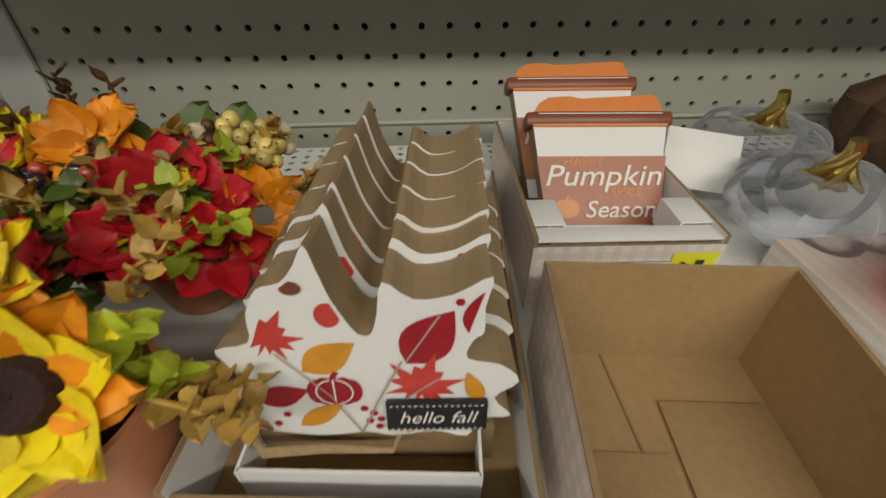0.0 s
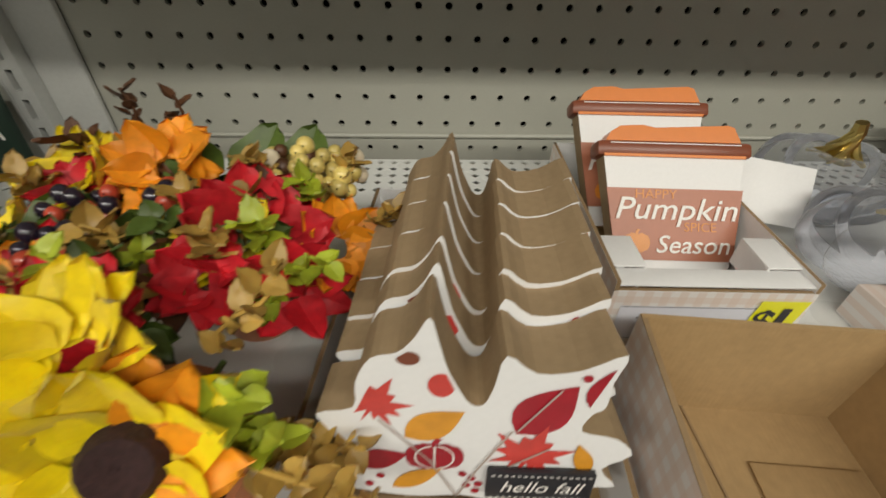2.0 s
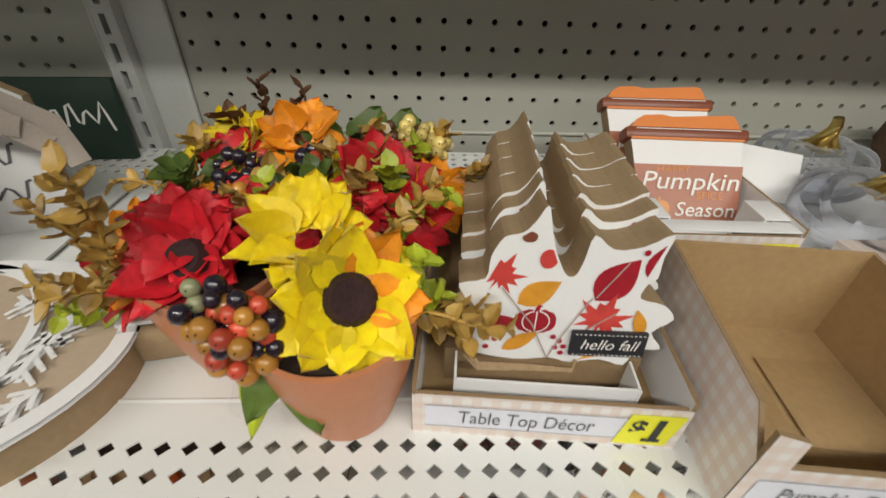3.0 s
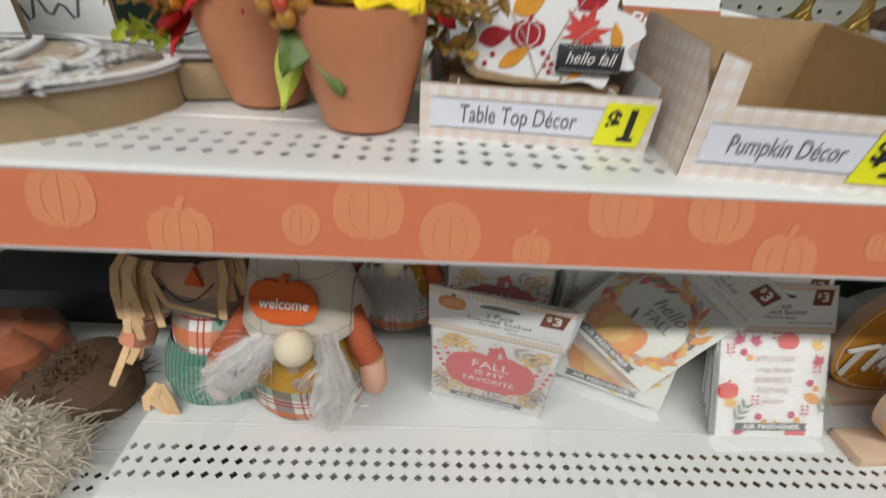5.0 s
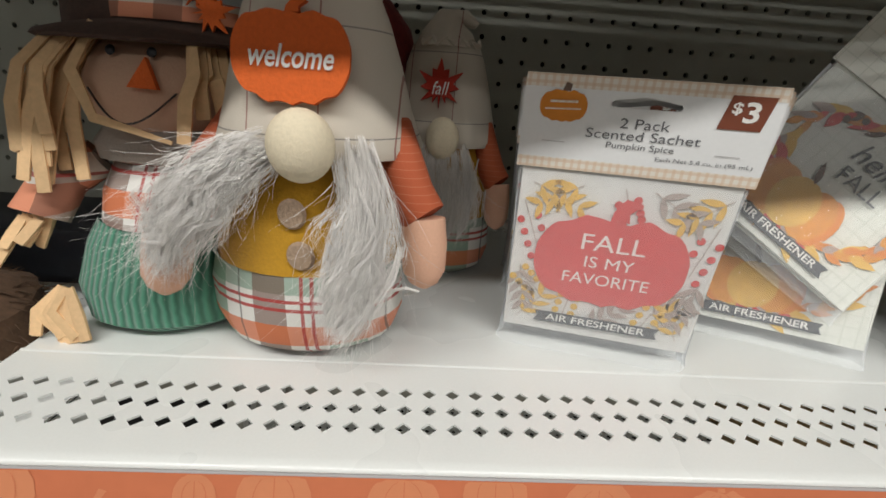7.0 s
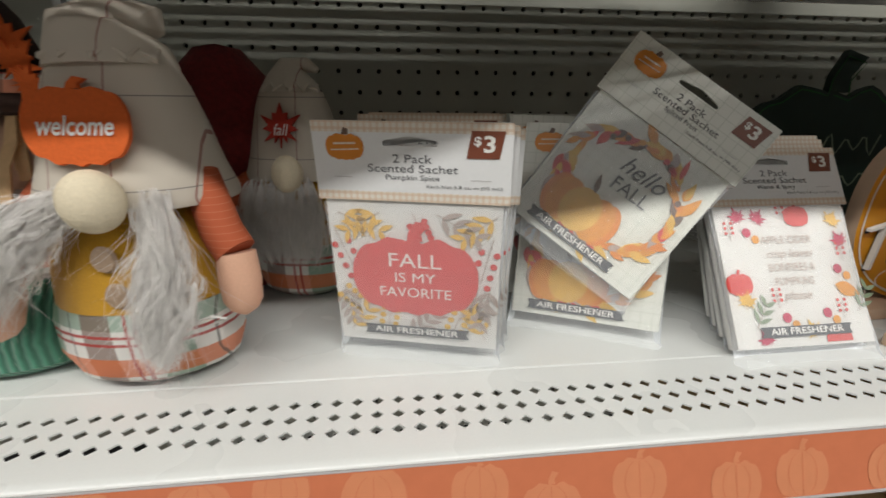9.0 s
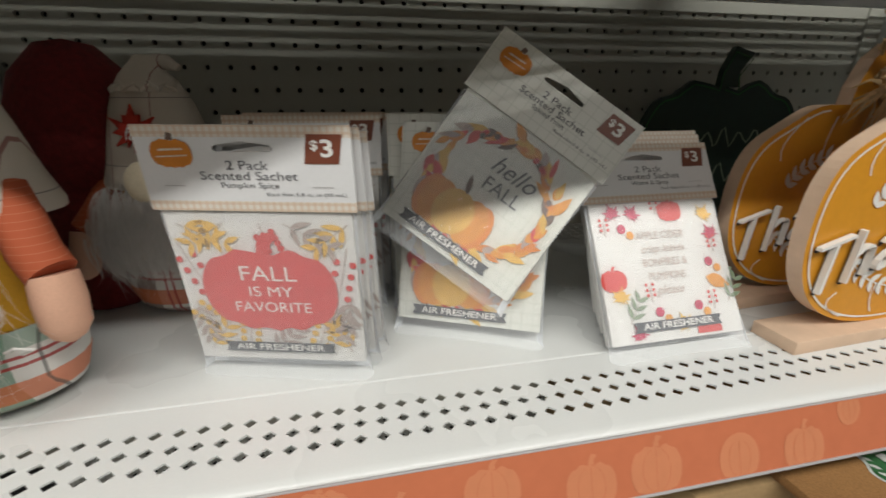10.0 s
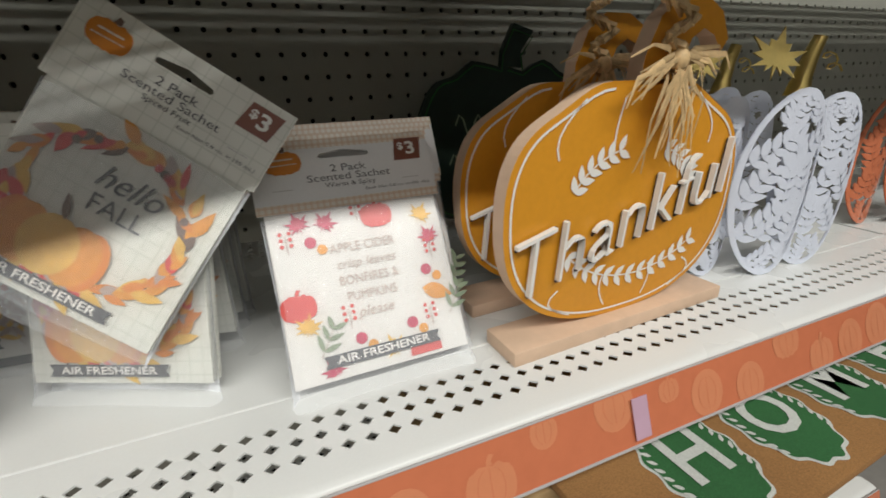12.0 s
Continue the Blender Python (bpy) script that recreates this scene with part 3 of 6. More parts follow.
def shelf(x0, n, z, strip=True, seed=0):
    """A steel shelf: deck, perforated front band with a rolled edge, and its printed price strip."""
    x1 = x0 + n * 0.0128
    w, cx = x1 - x0, (x0 + x1) / 2
    t = thing("shelf", "white enamelled steel shelf with a diamond-perforated front band", "shelf", pose(cx, 0, z), "gondola shelves")
    d = Shape().box((0, 0.1545, -0.0012), (w, 0.259, 0.002), M_SHELF)
    d.box((0, 0.2832, -0.012), (w, 0.0016, 0.018), M_SHELF)
    for k in (-1, 1):
        d.box((k * (w / 2 - 0.0008), 0.12, -0.018), (0.0016, 0.32, 0.026), M_SHELF)
    d.tube([(-w / 2, 0.0255, -0.0006), (w / 2, 0.0255, -0.0006)], 0.0014, M_SHELF, 8)
    part("deck", d, t)
    b = Shape().sheet(-w / 2, -0.0322, n, 3, 0.0128, 0.0128, DIA, 0.0012, M_SHELF, pose(0, 0, 0.0, -90, 0, 0))
    r_ = Shape().sheet(-w / 2, 0.2840, n, 5, 0.0128, 0.0128, DIA, 0.0012, M_SHELF, pose(0, 0, -0.0004, -90, 0, 0))
    part("rear_band", r_, t, "diamond-perforated rear band")
    b.add([(-w / 2, .0062, 0), (w / 2, .0062, 0), (w / 2, .0236, 0.0003), (-w / 2, .0236, 0.0003)], [(0, 1, 2, 3)], M_SHELF)
    prof = [(-.0322, 0), (-.0445, 0), (-.0485, -.0006), (-.0505, -.0026), (-.0508, -.005), (-.0500, -.036), (-.044, -.036)]
    vs = [(s, y, zz) for s in (-w / 2, w / 2) for y, zz in prof]
    k = len(prof)
    b.add(vs, [(i, i + k, i + k + 1, i + 1) for i in range(k - 1)], M_SHELF)
    part("perforated_band", b, t, "diamond-perforated front band", smooth=True)
    if strip:
        st = Shape()
        m = pose(0, -0.0512, -0.001, -20, 0, 0)
        st.box((0, -0.0012, -0.0185), (w, 0.0012, 0.036), M_ORANGE, m)
        st.box((0, -0.0014, -0.0372), (w, 0.0022, 0.0018), M_EDGE, m, 0.0005)
        st.box((0, -0.0012, -0.0006), (w, 0.0018, 0.0012), M_EDGE, m, 0.0004)
        ps = part("price_strip", st, t, "glossy orange price strip printed with pale pumpkins")
        rng = random.Random(seed)
        x = -w / 2 + 0.02
        while x < w / 2 - 0.03:
            big = rng.random() < 0.55
            r = rng.uniform(0.0140, 0.0175) if big else rng.uniform(0.007, 0.0095)
            zc = rng.uniform(-0.031, -0.006)
            for p in ([pumpkin_outline(x, zc, 2 * r, 1.75 * r)] if rng.random() < 0.7 else [circle(x, zc, r, r * 1.1)]):
                p = [(a, max(-0.0358, min(-0.0015, c))) for a, c in p]
                pp = Shape().flat(p, -0.0021, M_PEACH, m)
                for k in (-.55, 0, .55):
                    w_ = .00018
                    arc = [(x + k * r * math.cos(a_), zc + .78 * r * math.sin(a_)) for a_ in [-1.25 + i * .3125 for i in range(9)]]
                    arc = [(a_, max(-.0355, min(-.002, c_))) for a_, c_ in arc]
                    pp.add([q_ for a_, c_ in arc for q_ in ((a_ - w_, -.00225, c_), (a_ + w_, -.00225, c_))], [(2 * i, 2 * i + 1, 2 * i + 3, 2 * i + 2) for i in range(8)], M_ORANGE, m)
                part("pumpkin_print", pp, ps)
            x += r + rng.uniform(0.020, 0.042)
    return t


SH_LOW = shelf(BAY0 + 0.0065, 95, LOW, seed=4)
SH_UP = shelf(BAY0 + 0.0065 + 0.0038, 95, UP, seed=9)
shelf(BAY0 + 0.0065 - 1.219, 95, LOW - 0.055, seed=5)
shelf(BAY0 + 0.0065 - 1.219, 95, UP, seed=6)
shelf(BAY1 + 0.008, 60, LOW, seed=7)
shelf(BAY1 + 0.008, 60, UP, seed=8)
shelf(BAY0 + 0.0065, 95, BASE, seed=11)
s = Shape().box((0, 0.2375, 0), (1.2, 0.225, 0.02), M_SHELF, bevel=0.004)
for k in (-0.59, 0.59):
    s.box((k, 0.25, -0.034), (0.003, 0.2, 0.05), M_SHELF)
solid("shelf", s, "white steel top shelf above the goods", "shelf", pose(0.6, 0, 1.565), group="gondola shelves")
s = Shape().box((0, 0.155, 0), (1.2, 0.39, 0.02), M_SHELF, bevel=0.004)
solid("shelf", s, "white steel top shelf of the neighbouring bay", "shelf", pose(-0.622, 0, 1.565), group="gondola shelves")
solid("price_sticker", Shape().box((0, 0, 0), (0.012, 0.0006, 0.026), M_LILAC, pose(0, 0, 0, -20, 0, 0)), "small lilac sticker on the orange price strip", "sticker", pose(0.760, -0.0615, LOW - 0.018))


# ---- lower shelf: scented sachets ----
SW, SHH = 0.122, 0.169


def sprig(s, x, z, turn, length, leaf, y, n=4, size=0.013, berry=None):
    """A printed stem with paired leaves or berries."""
    c, d = math.cos(turn), math.sin(turn)
    s.flat([(x - 0.0003 * d, z + 0.0003 * c), (x + length * c - 0.0002 * d, z + length * d), (x + length * c + 0.0002 * d, z + length * d), (x + 0.0003 * d, z - 0.0003 * c)], y, M_PRINTTAUPE)
    for i in range(n):
        k = (i + 0.6) / n
        for sd in (-1, 1):
            px, pz = x + k * length * c, z + k * length * d
            a = turn + sd * 0.75
            if berry:
                q = size * 0.55
                s.flat(circle(px + q * math.cos(a), pz + q * math.sin(a), size * 0.17, n=10), y - 0.0001, berry)
            else:
                s.flat(leaf_outline(px, pz, size * (1.05 - 0.3 * k), size * 0.28, a), y - 0.00005 * (i + 1), leaf)


def clip(pts, x0, x1, z0, z1):
    return [(min(x1, max(x0, a)), min(z1, max(z0, b))) for a, b in pts]


def sachet_pack(style, m):
    labels = {"A": "clear pouch with white header and red pumpkin sachet print", "B": "clear pouch with grey checked sachet showing an autumn wreath", "C": "clear pouch with white sachet printed with scattered autumn leaves"}
    t = thing("sachet_pack", labels[style], "air freshener", m, "scented sachet packs")
    h0 = SHH * 0.735
    pad = M_PADG if style == "B" else M_PADW
    card = Shape()
    # header card with a real hang slot
    x0, x1, z0, z1, sx, sz = -SW / 2, SW / 2, h0 - 0.004, SHH, 0.016, 0.0016
    zc = SHH * 0.925
    ys = (0.0, 0.0012)
    ring_o = [(x0, z0), (0, z0), (x1, z0), (x1, zc), (x1, z1), (0, z1), (x0, z1), (x0, zc)]
    ring_i = [(-sx, zc - sz), (0, zc - sz), (sx, zc - sz), (sx + .001, zc), (sx, zc + sz), (0, zc + .0042), (-sx, zc + sz), (-sx - .001, zc)]
    vs = [(a, y, b) for y in ys for a, b in ring_o + ring_i]
    fs = []
    for k in range(8):
        q = (k + 1) % 8
        fs += [(k, q, 8 + q, 8 + k), (16 + q, 16 + k, 24 + k, 24 + q), (8 + k, 8 + q, 24 + q, 24 + k), (q, k, 16 + k, 16 + q)]
    hm = pad if style == "B" else M_WHITE
    card.add(vs, fs, hm)
    hd = part("header_card", card, t, "folded card header with a hang slot")
    pr = Shape()
    pr.flat(pumpkin_outline(-.0405, SHH * .885, .024, .020, stem=False), -.0004, M_PRINTORG)
    pr.flat([(-.042, SHH * .94), (-.038, SHH * .94), (-.0375, SHH * .965), (-.0405, SHH * .972)], -.0004, M_BROWNINK)
    for bx, bw in ((-.0405, .014), (-.0405, .018)):
        pr.flat([(bx - bw / 2, SHH * (.895 if bw < .015 else .868)), (bx + bw / 2, SHH * (.899 if bw < .015 else .874)), (bx + bw / 2, SHH * (.908 if bw < .015 else .88)), (bx - bw / 2, SHH * (.904 if bw < .015 else .874))], -.0006, M_TRIMCHK)
    pr.flat([(.034, SHH * .845), (.0535, SHH * .845), (.0565, SHH * .965), (.037, SHH * .965)], -.0004, M_BRNBOX)
    word(pr, "$", .0405, SHH * .92, -.0006, .009, M_TEXTW, bold=.0002)
    word(pr, "3", .0475, SHH * .905, -.0006, .0165, M_TEXTW, bold=.0004)
    word(pr, "2 Pack", .001, SHH * .835, -.0004, .0092, M_GREYINK)
    word(pr, "Scented Sachet", .001, SHH * .79, -.0004, .0088, M_GREYINK, width=.056)
    word(pr, {"A": "Pumpkin Spice", "B": "Spiced Fruit", "C": "Warm & Spicy"}[style], .001, SHH * .75, -.0004, .0058, M_GREYINK)
    word(pr, "Each Net 5.8 cu. in (95 mL)", .033, SHH * .712, -.0004, .0036, M_GREYINK, width=.046)
    for k in (-.043, .043):
        pr.flat([(k - .006, SHH * .745), (k + .006, SHH * .745), (k + .006, SHH * .748), (k - .006, SHH * .748)], -.0004, M_EDGE)
    pr.v = [(x, y, h0 + (z - SHH * .665) * .265 / .335) for x, y, z in pr.v]
    if style != "B":
        pr.flat([(x0, z1 - .0065), (x1, z1 - .0065), (x1, z1), (x0, z1)], -.0002, M_TRIMCHK)
        pr.flat([(x0, z0), (x1, z0), (x1, z0 + .006), (x0, z0 + .006)], -.0002, M_TRIMCHK)
    part("header_print", pr, hd, "grey lettering, orange pumpkin badge and brown price box")
    # the two sachets inside, slightly pillowed
    g = Shape()
    for dy in (0, .006):
        n = 8
        vs, fs = [], []
        for i in range(n + 1):
            for j in range(n + 1):
                a, b = i / n * 2 - 1, j / n * 2 - 1
                vs.append((a * .057, dy + .0012, .012 + (b + 1) / 2 * (h0 - .013)))
        for i in range(n):
            for j in range(n):
                q = i * (n + 1) + j
                fs.append((q, q + n + 1, q + n + 2, q + 1))
        g.add(vs, fs, pad)
        g.box((0, dy + .0036, .012 + (h0 - .013) / 2), (.114, .0042, h0 - .013), pad, bevel=.0015)
    sp = part("sachet", g, t, "printed paper sachet inside the pouch")
    q = Shape()
    L0, L1, B0, B1 = -.053, .053, .0105, h0 - .005
    Y = .0008
    rng = random.Random({"A": 3, "B": 5, "C": 8}[style])
    if style == "A":
        q.flat(pumpkin_outline(0, .058, .080, .053), Y - .0006, M_PRINTROSE)
        word(q, "FALL", 0, .069, Y - .0009, .0135, M_TEXTW, width=.033)
        word(q, "IS MY", 0, .0575, Y - .0009, .0095, M_TEXTW, width=.026)
        word(q, "FAVORITE", 0, .047, Y - .0009, .0098, M_TEXTW, width=.046)
        for x, z, a, le, mt, be in ((-.046, .099, -.4, .03, M_PRINTYEL, None), (-.02, .1, -2.6, .026, M_PRINTYEL, None), (.014, .1, -.5, .03, M_PRINTTAUPE, None), (.05, .1, -2.5, .026, M_PRINTYEL, None), (-.049, .088, -1.2, .03, M_PRINTYEL, M_PRINTRED),
                                    (.048, .086, -1.8, .03, M_PRINTYEL, M_PRINTRED), (-.047, .05, -1.4, .026, M_PRINTTAUPE, None), (.048, .055, -1.8, .03, M_PRINTTAUPE, None), (-.045, .016, .9, .03, M_PRINTYEL, None), (-.02, .015, 1.4, .022, M_PRINTYEL, M_PRINTYEL),
                                    (-.005, .014, .8, .026, M_PRINTTAUPE, None), (.022, .014, 1.2, .024, M_PRINTYEL, M_PRINTYEL), (.045, .016, 2.0, .03, M_PRINTYEL, None), (.028, .03, .5, .02, M_PRINTTAUPE, None), (-.03, .03, 2.4, .02, M_PRINTYEL, M_PRINTYEL), (0, .1, -1.2, .014, M_PRINTYEL, M_PRINTRED)):
            sprig(q, x, z, a, le, mt, Y - .0003, 4, .0125, be)
    elif style == "B":
        for i in range(84):
            a = 2 * math.pi * i / 84 + .1
            rx, rz = .043 + rng.uniform(-.003, .003), .038 + rng.uniform(-.003, .003)
            mt = rng.choice([M_PRINTYEL, M_PRINTOCH, M_PRINTTAUPE, M_PRINTRED, M_PRINTORG, M_PRINTYEL, M_BROWNINK])
            q.flat(leaf_outline(rx * math.cos(a), .060 + rz * math.sin(a), rng.uniform(.010, .018), rng.uniform(.004, .007), a + 1.57 + rng.uniform(-.8, .8)), Y - .0003 - i * .000008, mt)
        for i in range(14):
            a = rng.uniform(0, 6.28)
            q.flat(circle(.04 * math.cos(a), .06 + .036 * math.sin(a), .0022, n=10), Y - .0008, rng.choice([M_PRINTRED, M_BROWNINK, M_PRINTOCH]))
        for k, w in ((-.026, .014), (.012, .014), (-.02, .017), (.006, .017), (-.007, .02)):
            q.flat(circle(k - .006, .036, w * .72, .0155), Y - .001 - abs(w) * .01, {.014: M_PRINTORG, .017: M_PRINTOCH, .02: M_PRINTYEL}[w])
        q.flat(leaf_outline(-.012, .050, .014, .004, 1.9), Y - .0014, M_BROWNINK)
        word(q, "hello", .006, .078, Y - .0012, .017, M_GREYINK, shear=.35)
        word(q, "FALL", .006, .064, Y - .0012, .0135, M_GREYINK)
    else:
        for x, z, k in ((-.035, .099, 0), (.012, .099, 1), (.04, .095, 2), (-.043, .052, 1), (.043, .08, 3), (-.04, .04, 4), (.04, .045, 5), (-.036, .022, 6), (-.03, .014, 3), (.006, .018, 2), (.033, .026, 7), (-.02, .098, 3), (-.043, .083, 7), (.045, .03, 6), (.0, .097, 7), (-.03, .088, 8), (.036, .06, 8), (.02, .03, 8), (-.012, .028, 8), (.025, .012, 1), (-.016, .035, 7), (.042, .066, 7)):
            if k == 0 or k == 3:
                q.flat(clip(maple_outline(x, z, .009, rng.uniform(-.6, .6)), L0, L1, B0, B1), Y - .0004, M_PRINTPINK)
            elif k == 1:
                q.flat(clip(pumpkin_outline(x, z, .020, .015), L0, L1, B0, B1), Y - .0004, M_PRINTROSE)
            elif k in (2, 4):
                q.flat(clip(maple_outline(x, z, .0095, rng.uniform(-.6, .6)), L0, L1, B0, B1), Y - .0004, M_PRINTYEL)
            elif k == 5:
                q.flat(leaf_outline(x - .009, z + .004, .02, .01, -.4), Y - .0004, M_PRINTOCH)
            elif k == 6:
                sprig(q, x, z, 1.0, .02, M_PRINTGRN, Y - .0004, 3, .011)
            elif k == 7:
                sprig(q, x, z, 1.6, .011, M_PRINTRED, Y - .0004, 3, .007, M_PRINTRED)
            else:
                q.flat(circle(x, z, .0034), Y - .0004, M_PRINTPINK)
                q.flat(circle(x + .006, z - .005, .003), Y - .0005, M_PRINTOCH)
        for i, (w, sz_, wd) in enumerate((("APPLE CIDER", .0078, .04), ("crisp leaves", .008, .036), ("BONFIRES &", .0078, .036), ("PUMPKINS", .0078, .03), ("please", .009, .022))):
            word(q, w, 0, .082 - i * .0098, Y - .0006, sz_, M_PALEINK, shear=.3 if w.islower() else 0, width=wd)
    zb = .019 if style != "B" else .0165
    xb = 0 if style != "B" else -.006
    q.flat([(xb - .035, zb - .0035), (xb + .035, zb - .0035), (xb + .033, zb), (xb + .035, zb + .0035), (xb - .035, zb + .0035), (xb - .033, zb)], Y - .0016, M_SLATE)
    word(q, "AIR FRESHENER", xb, zb, Y - .002, .0062, M_TEXTW, bold=.00008, width=.056)
    q.v = [(x * 1.085, y, .014 + (z - .0105) * (h0 - .017) / .0975) for x, y, z in q.v]
    part("sachet_print", q, sp, "printed autumn picture and dark air freshener banner")
    # clear pouch: a flattened bag, wider at its open foot, with a flared welded hem
    f = Shape()
    n = 12
    rows_ = [(0, .061, -.006, .012), (.006, .0595, -.005, .012), (.03, .0585, -.0035, .0115), (.06, .058, -.0026, .011), (h0 - .006, .0595, -.0012, .006)]
    vs, fs = [], []
    for z, w, ya, yb in rows_:
        for i in range(n):
            k = 2 * math.pi * i / n
            vs.append((w * math.copysign(abs(math.cos(k)) ** .5, math.cos(k)), (ya + yb) / 2 + (yb - ya) / 2 * math.copysign(abs(math.sin(k)) ** .5, math.sin(k)), z + .0012 * math.sin(3 * k)))
    for j in range(len(rows_) - 1):
        for i in range(n):
            fs.append((j * n + i, j * n + (i + 1) % n, (j + 1) * n + (i + 1) % n, (j + 1) * n + i))
    f.add(vs, fs, M_FILM)
    fo = part("pouch", f, t, "clear glossy plastic pouch")
    fo.visible_shadow = False
    return t


def lean(x, y, z, back=0.0, yaw=0.0, roll=0.0):
    return pose(x, y, z, 0, 0, yaw) @ pose(0, 0, 0, -back, 0, 0) @ pose(0, 0, 0, 0, roll, 0)


PA = sachet_pack("A", lean(0.335, 0.046, LOW, -5, -15))
for k, (x, y, b, yw) in enumerate(((0.352, .135, 4, -5), (0.361, .163, 3, -7), (0.359, .178, 3, -6))):
    copy_thing(PA, lean(x, y, LOW, b, yw))
for x, y, b, yw in ((0.3420, .060, -9, -14), (0.3480, .074, -13, -13)):
    copy_thing(PA, lean(x, y, LOW, b, yw))
PB = sachet_pack("B", lean(0.468, 0.064, LOW + .0, 15, -25))
for x, y, b, yw in ((0.476, .112, 4, -12), (0.480, .140, 3, -10), (0.484, .158, 3, -10)):
    copy_thing(PB, lean(x, y, LOW, b, yw))
PC = sachet_pack("C", lean(0.624, 0.010, LOW, 31, 1))
for x, y, b, yw in ((0.630, .028, 30, 1), (0.636, .043, 28, 0), (0.641, .058, 26, 0)):
    copy_thing(PC, lean(x, y, LOW, b, yw))
# the tipped pack lying across its neighbours: top corners fixed by its header
a, b = Vector((.5029, .0985, 1.1783)), Vector((.5930, .0557, 1.1115))
ux = (b - a).normalized()
uz = Vector((.571, .115, .815)) - ux * Vector((.571, .115, .815)).dot(ux)
uz.normalize()
uy = uz.cross(ux)
org = (a + b) / 2 - uz * SHH
M = Matrix.Identity(4)
for i in range(3):
    M[i][0], M[i][1], M[i][2], M[i][3] = ux[i], uy[i], uz[i], org[i]
tip_pack = copy_thing(PB, M)
tagged(tip_pack, "tipped grey checked sachet pack leaning across its neighbours")


# ---- lower shelf: dolls ----
def tress(s, rng, pts, width, clumps, per, mat=M_FUR, r0=.00012):
    """A fluffy lock: wavy clumps of fine strands round a soft core, with loose ends."""
    pts = [Vector(p) for p in pts]
    n = len(pts) - 1

    def along(e):
        k = min(n - 1, int(e * n))
        f = e * n - k
        p0, p1, p2, p3 = pts[max(k - 1, 0)], pts[k], pts[k + 1], pts[min(k + 2, n)]
        return .5 * (2 * p1 + (p2 - p0) * f + (2 * p0 - 5 * p1 + 4 * p2 - p3) * f * f + (3 * p1 - p0 - 3 * p2 + p3) * f ** 3)

    wide = lambda e: width * (.55 + .55 * math.sin(math.pi * min(1, e * 1.05)))
    s.tube([along(e / 8) for e in range(9)], [.42 * wide(e / 8) * (1 if 0 < e < 8 else .3) for e in range(9)], mat, 10, None, .6)
    for _ in range(clumps):
        off = Vector((rng.gauss(0, .62), rng.gauss(0, .30) - .38, rng.gauss(0, .4)))
        curl = Vector((rng.gauss(0, 1), rng.gauss(0, .6), rng.gauss(0, .7))) * width * .24
        ph, fq = rng.uniform(0, 6.28), rng.uniform(13, 24)
        e0 = rng.uniform(0, .62)
        e1 = min(1.0, e0 + rng.uniform(.25, .5))
        for _ in range(per):
            d = Vector((rng.gauss(0, 1), rng.gauss(0, 1), rng.gauss(0, 1))) * width * .075
            fly = Vector((rng.gauss(0, 1), rng.gauss(-.3, .6), rng.gauss(-.2, .8))) * width * (1.3 if rng.random() < .12 else .35)
            path = []
            for i in range(8):
                u = i / 7
                e = e0 + (e1 - e0) * u
                path.append(along(e) + off * wide(e) + d * (1 + u) + curl * math.sin(fq * e + ph) + fly * u * u)
            s.tube(path, [r0, r0, r0, r0 * .9, r0 * .8, r0 * .65, r0 * .45, r0 * .15], mat, 3)


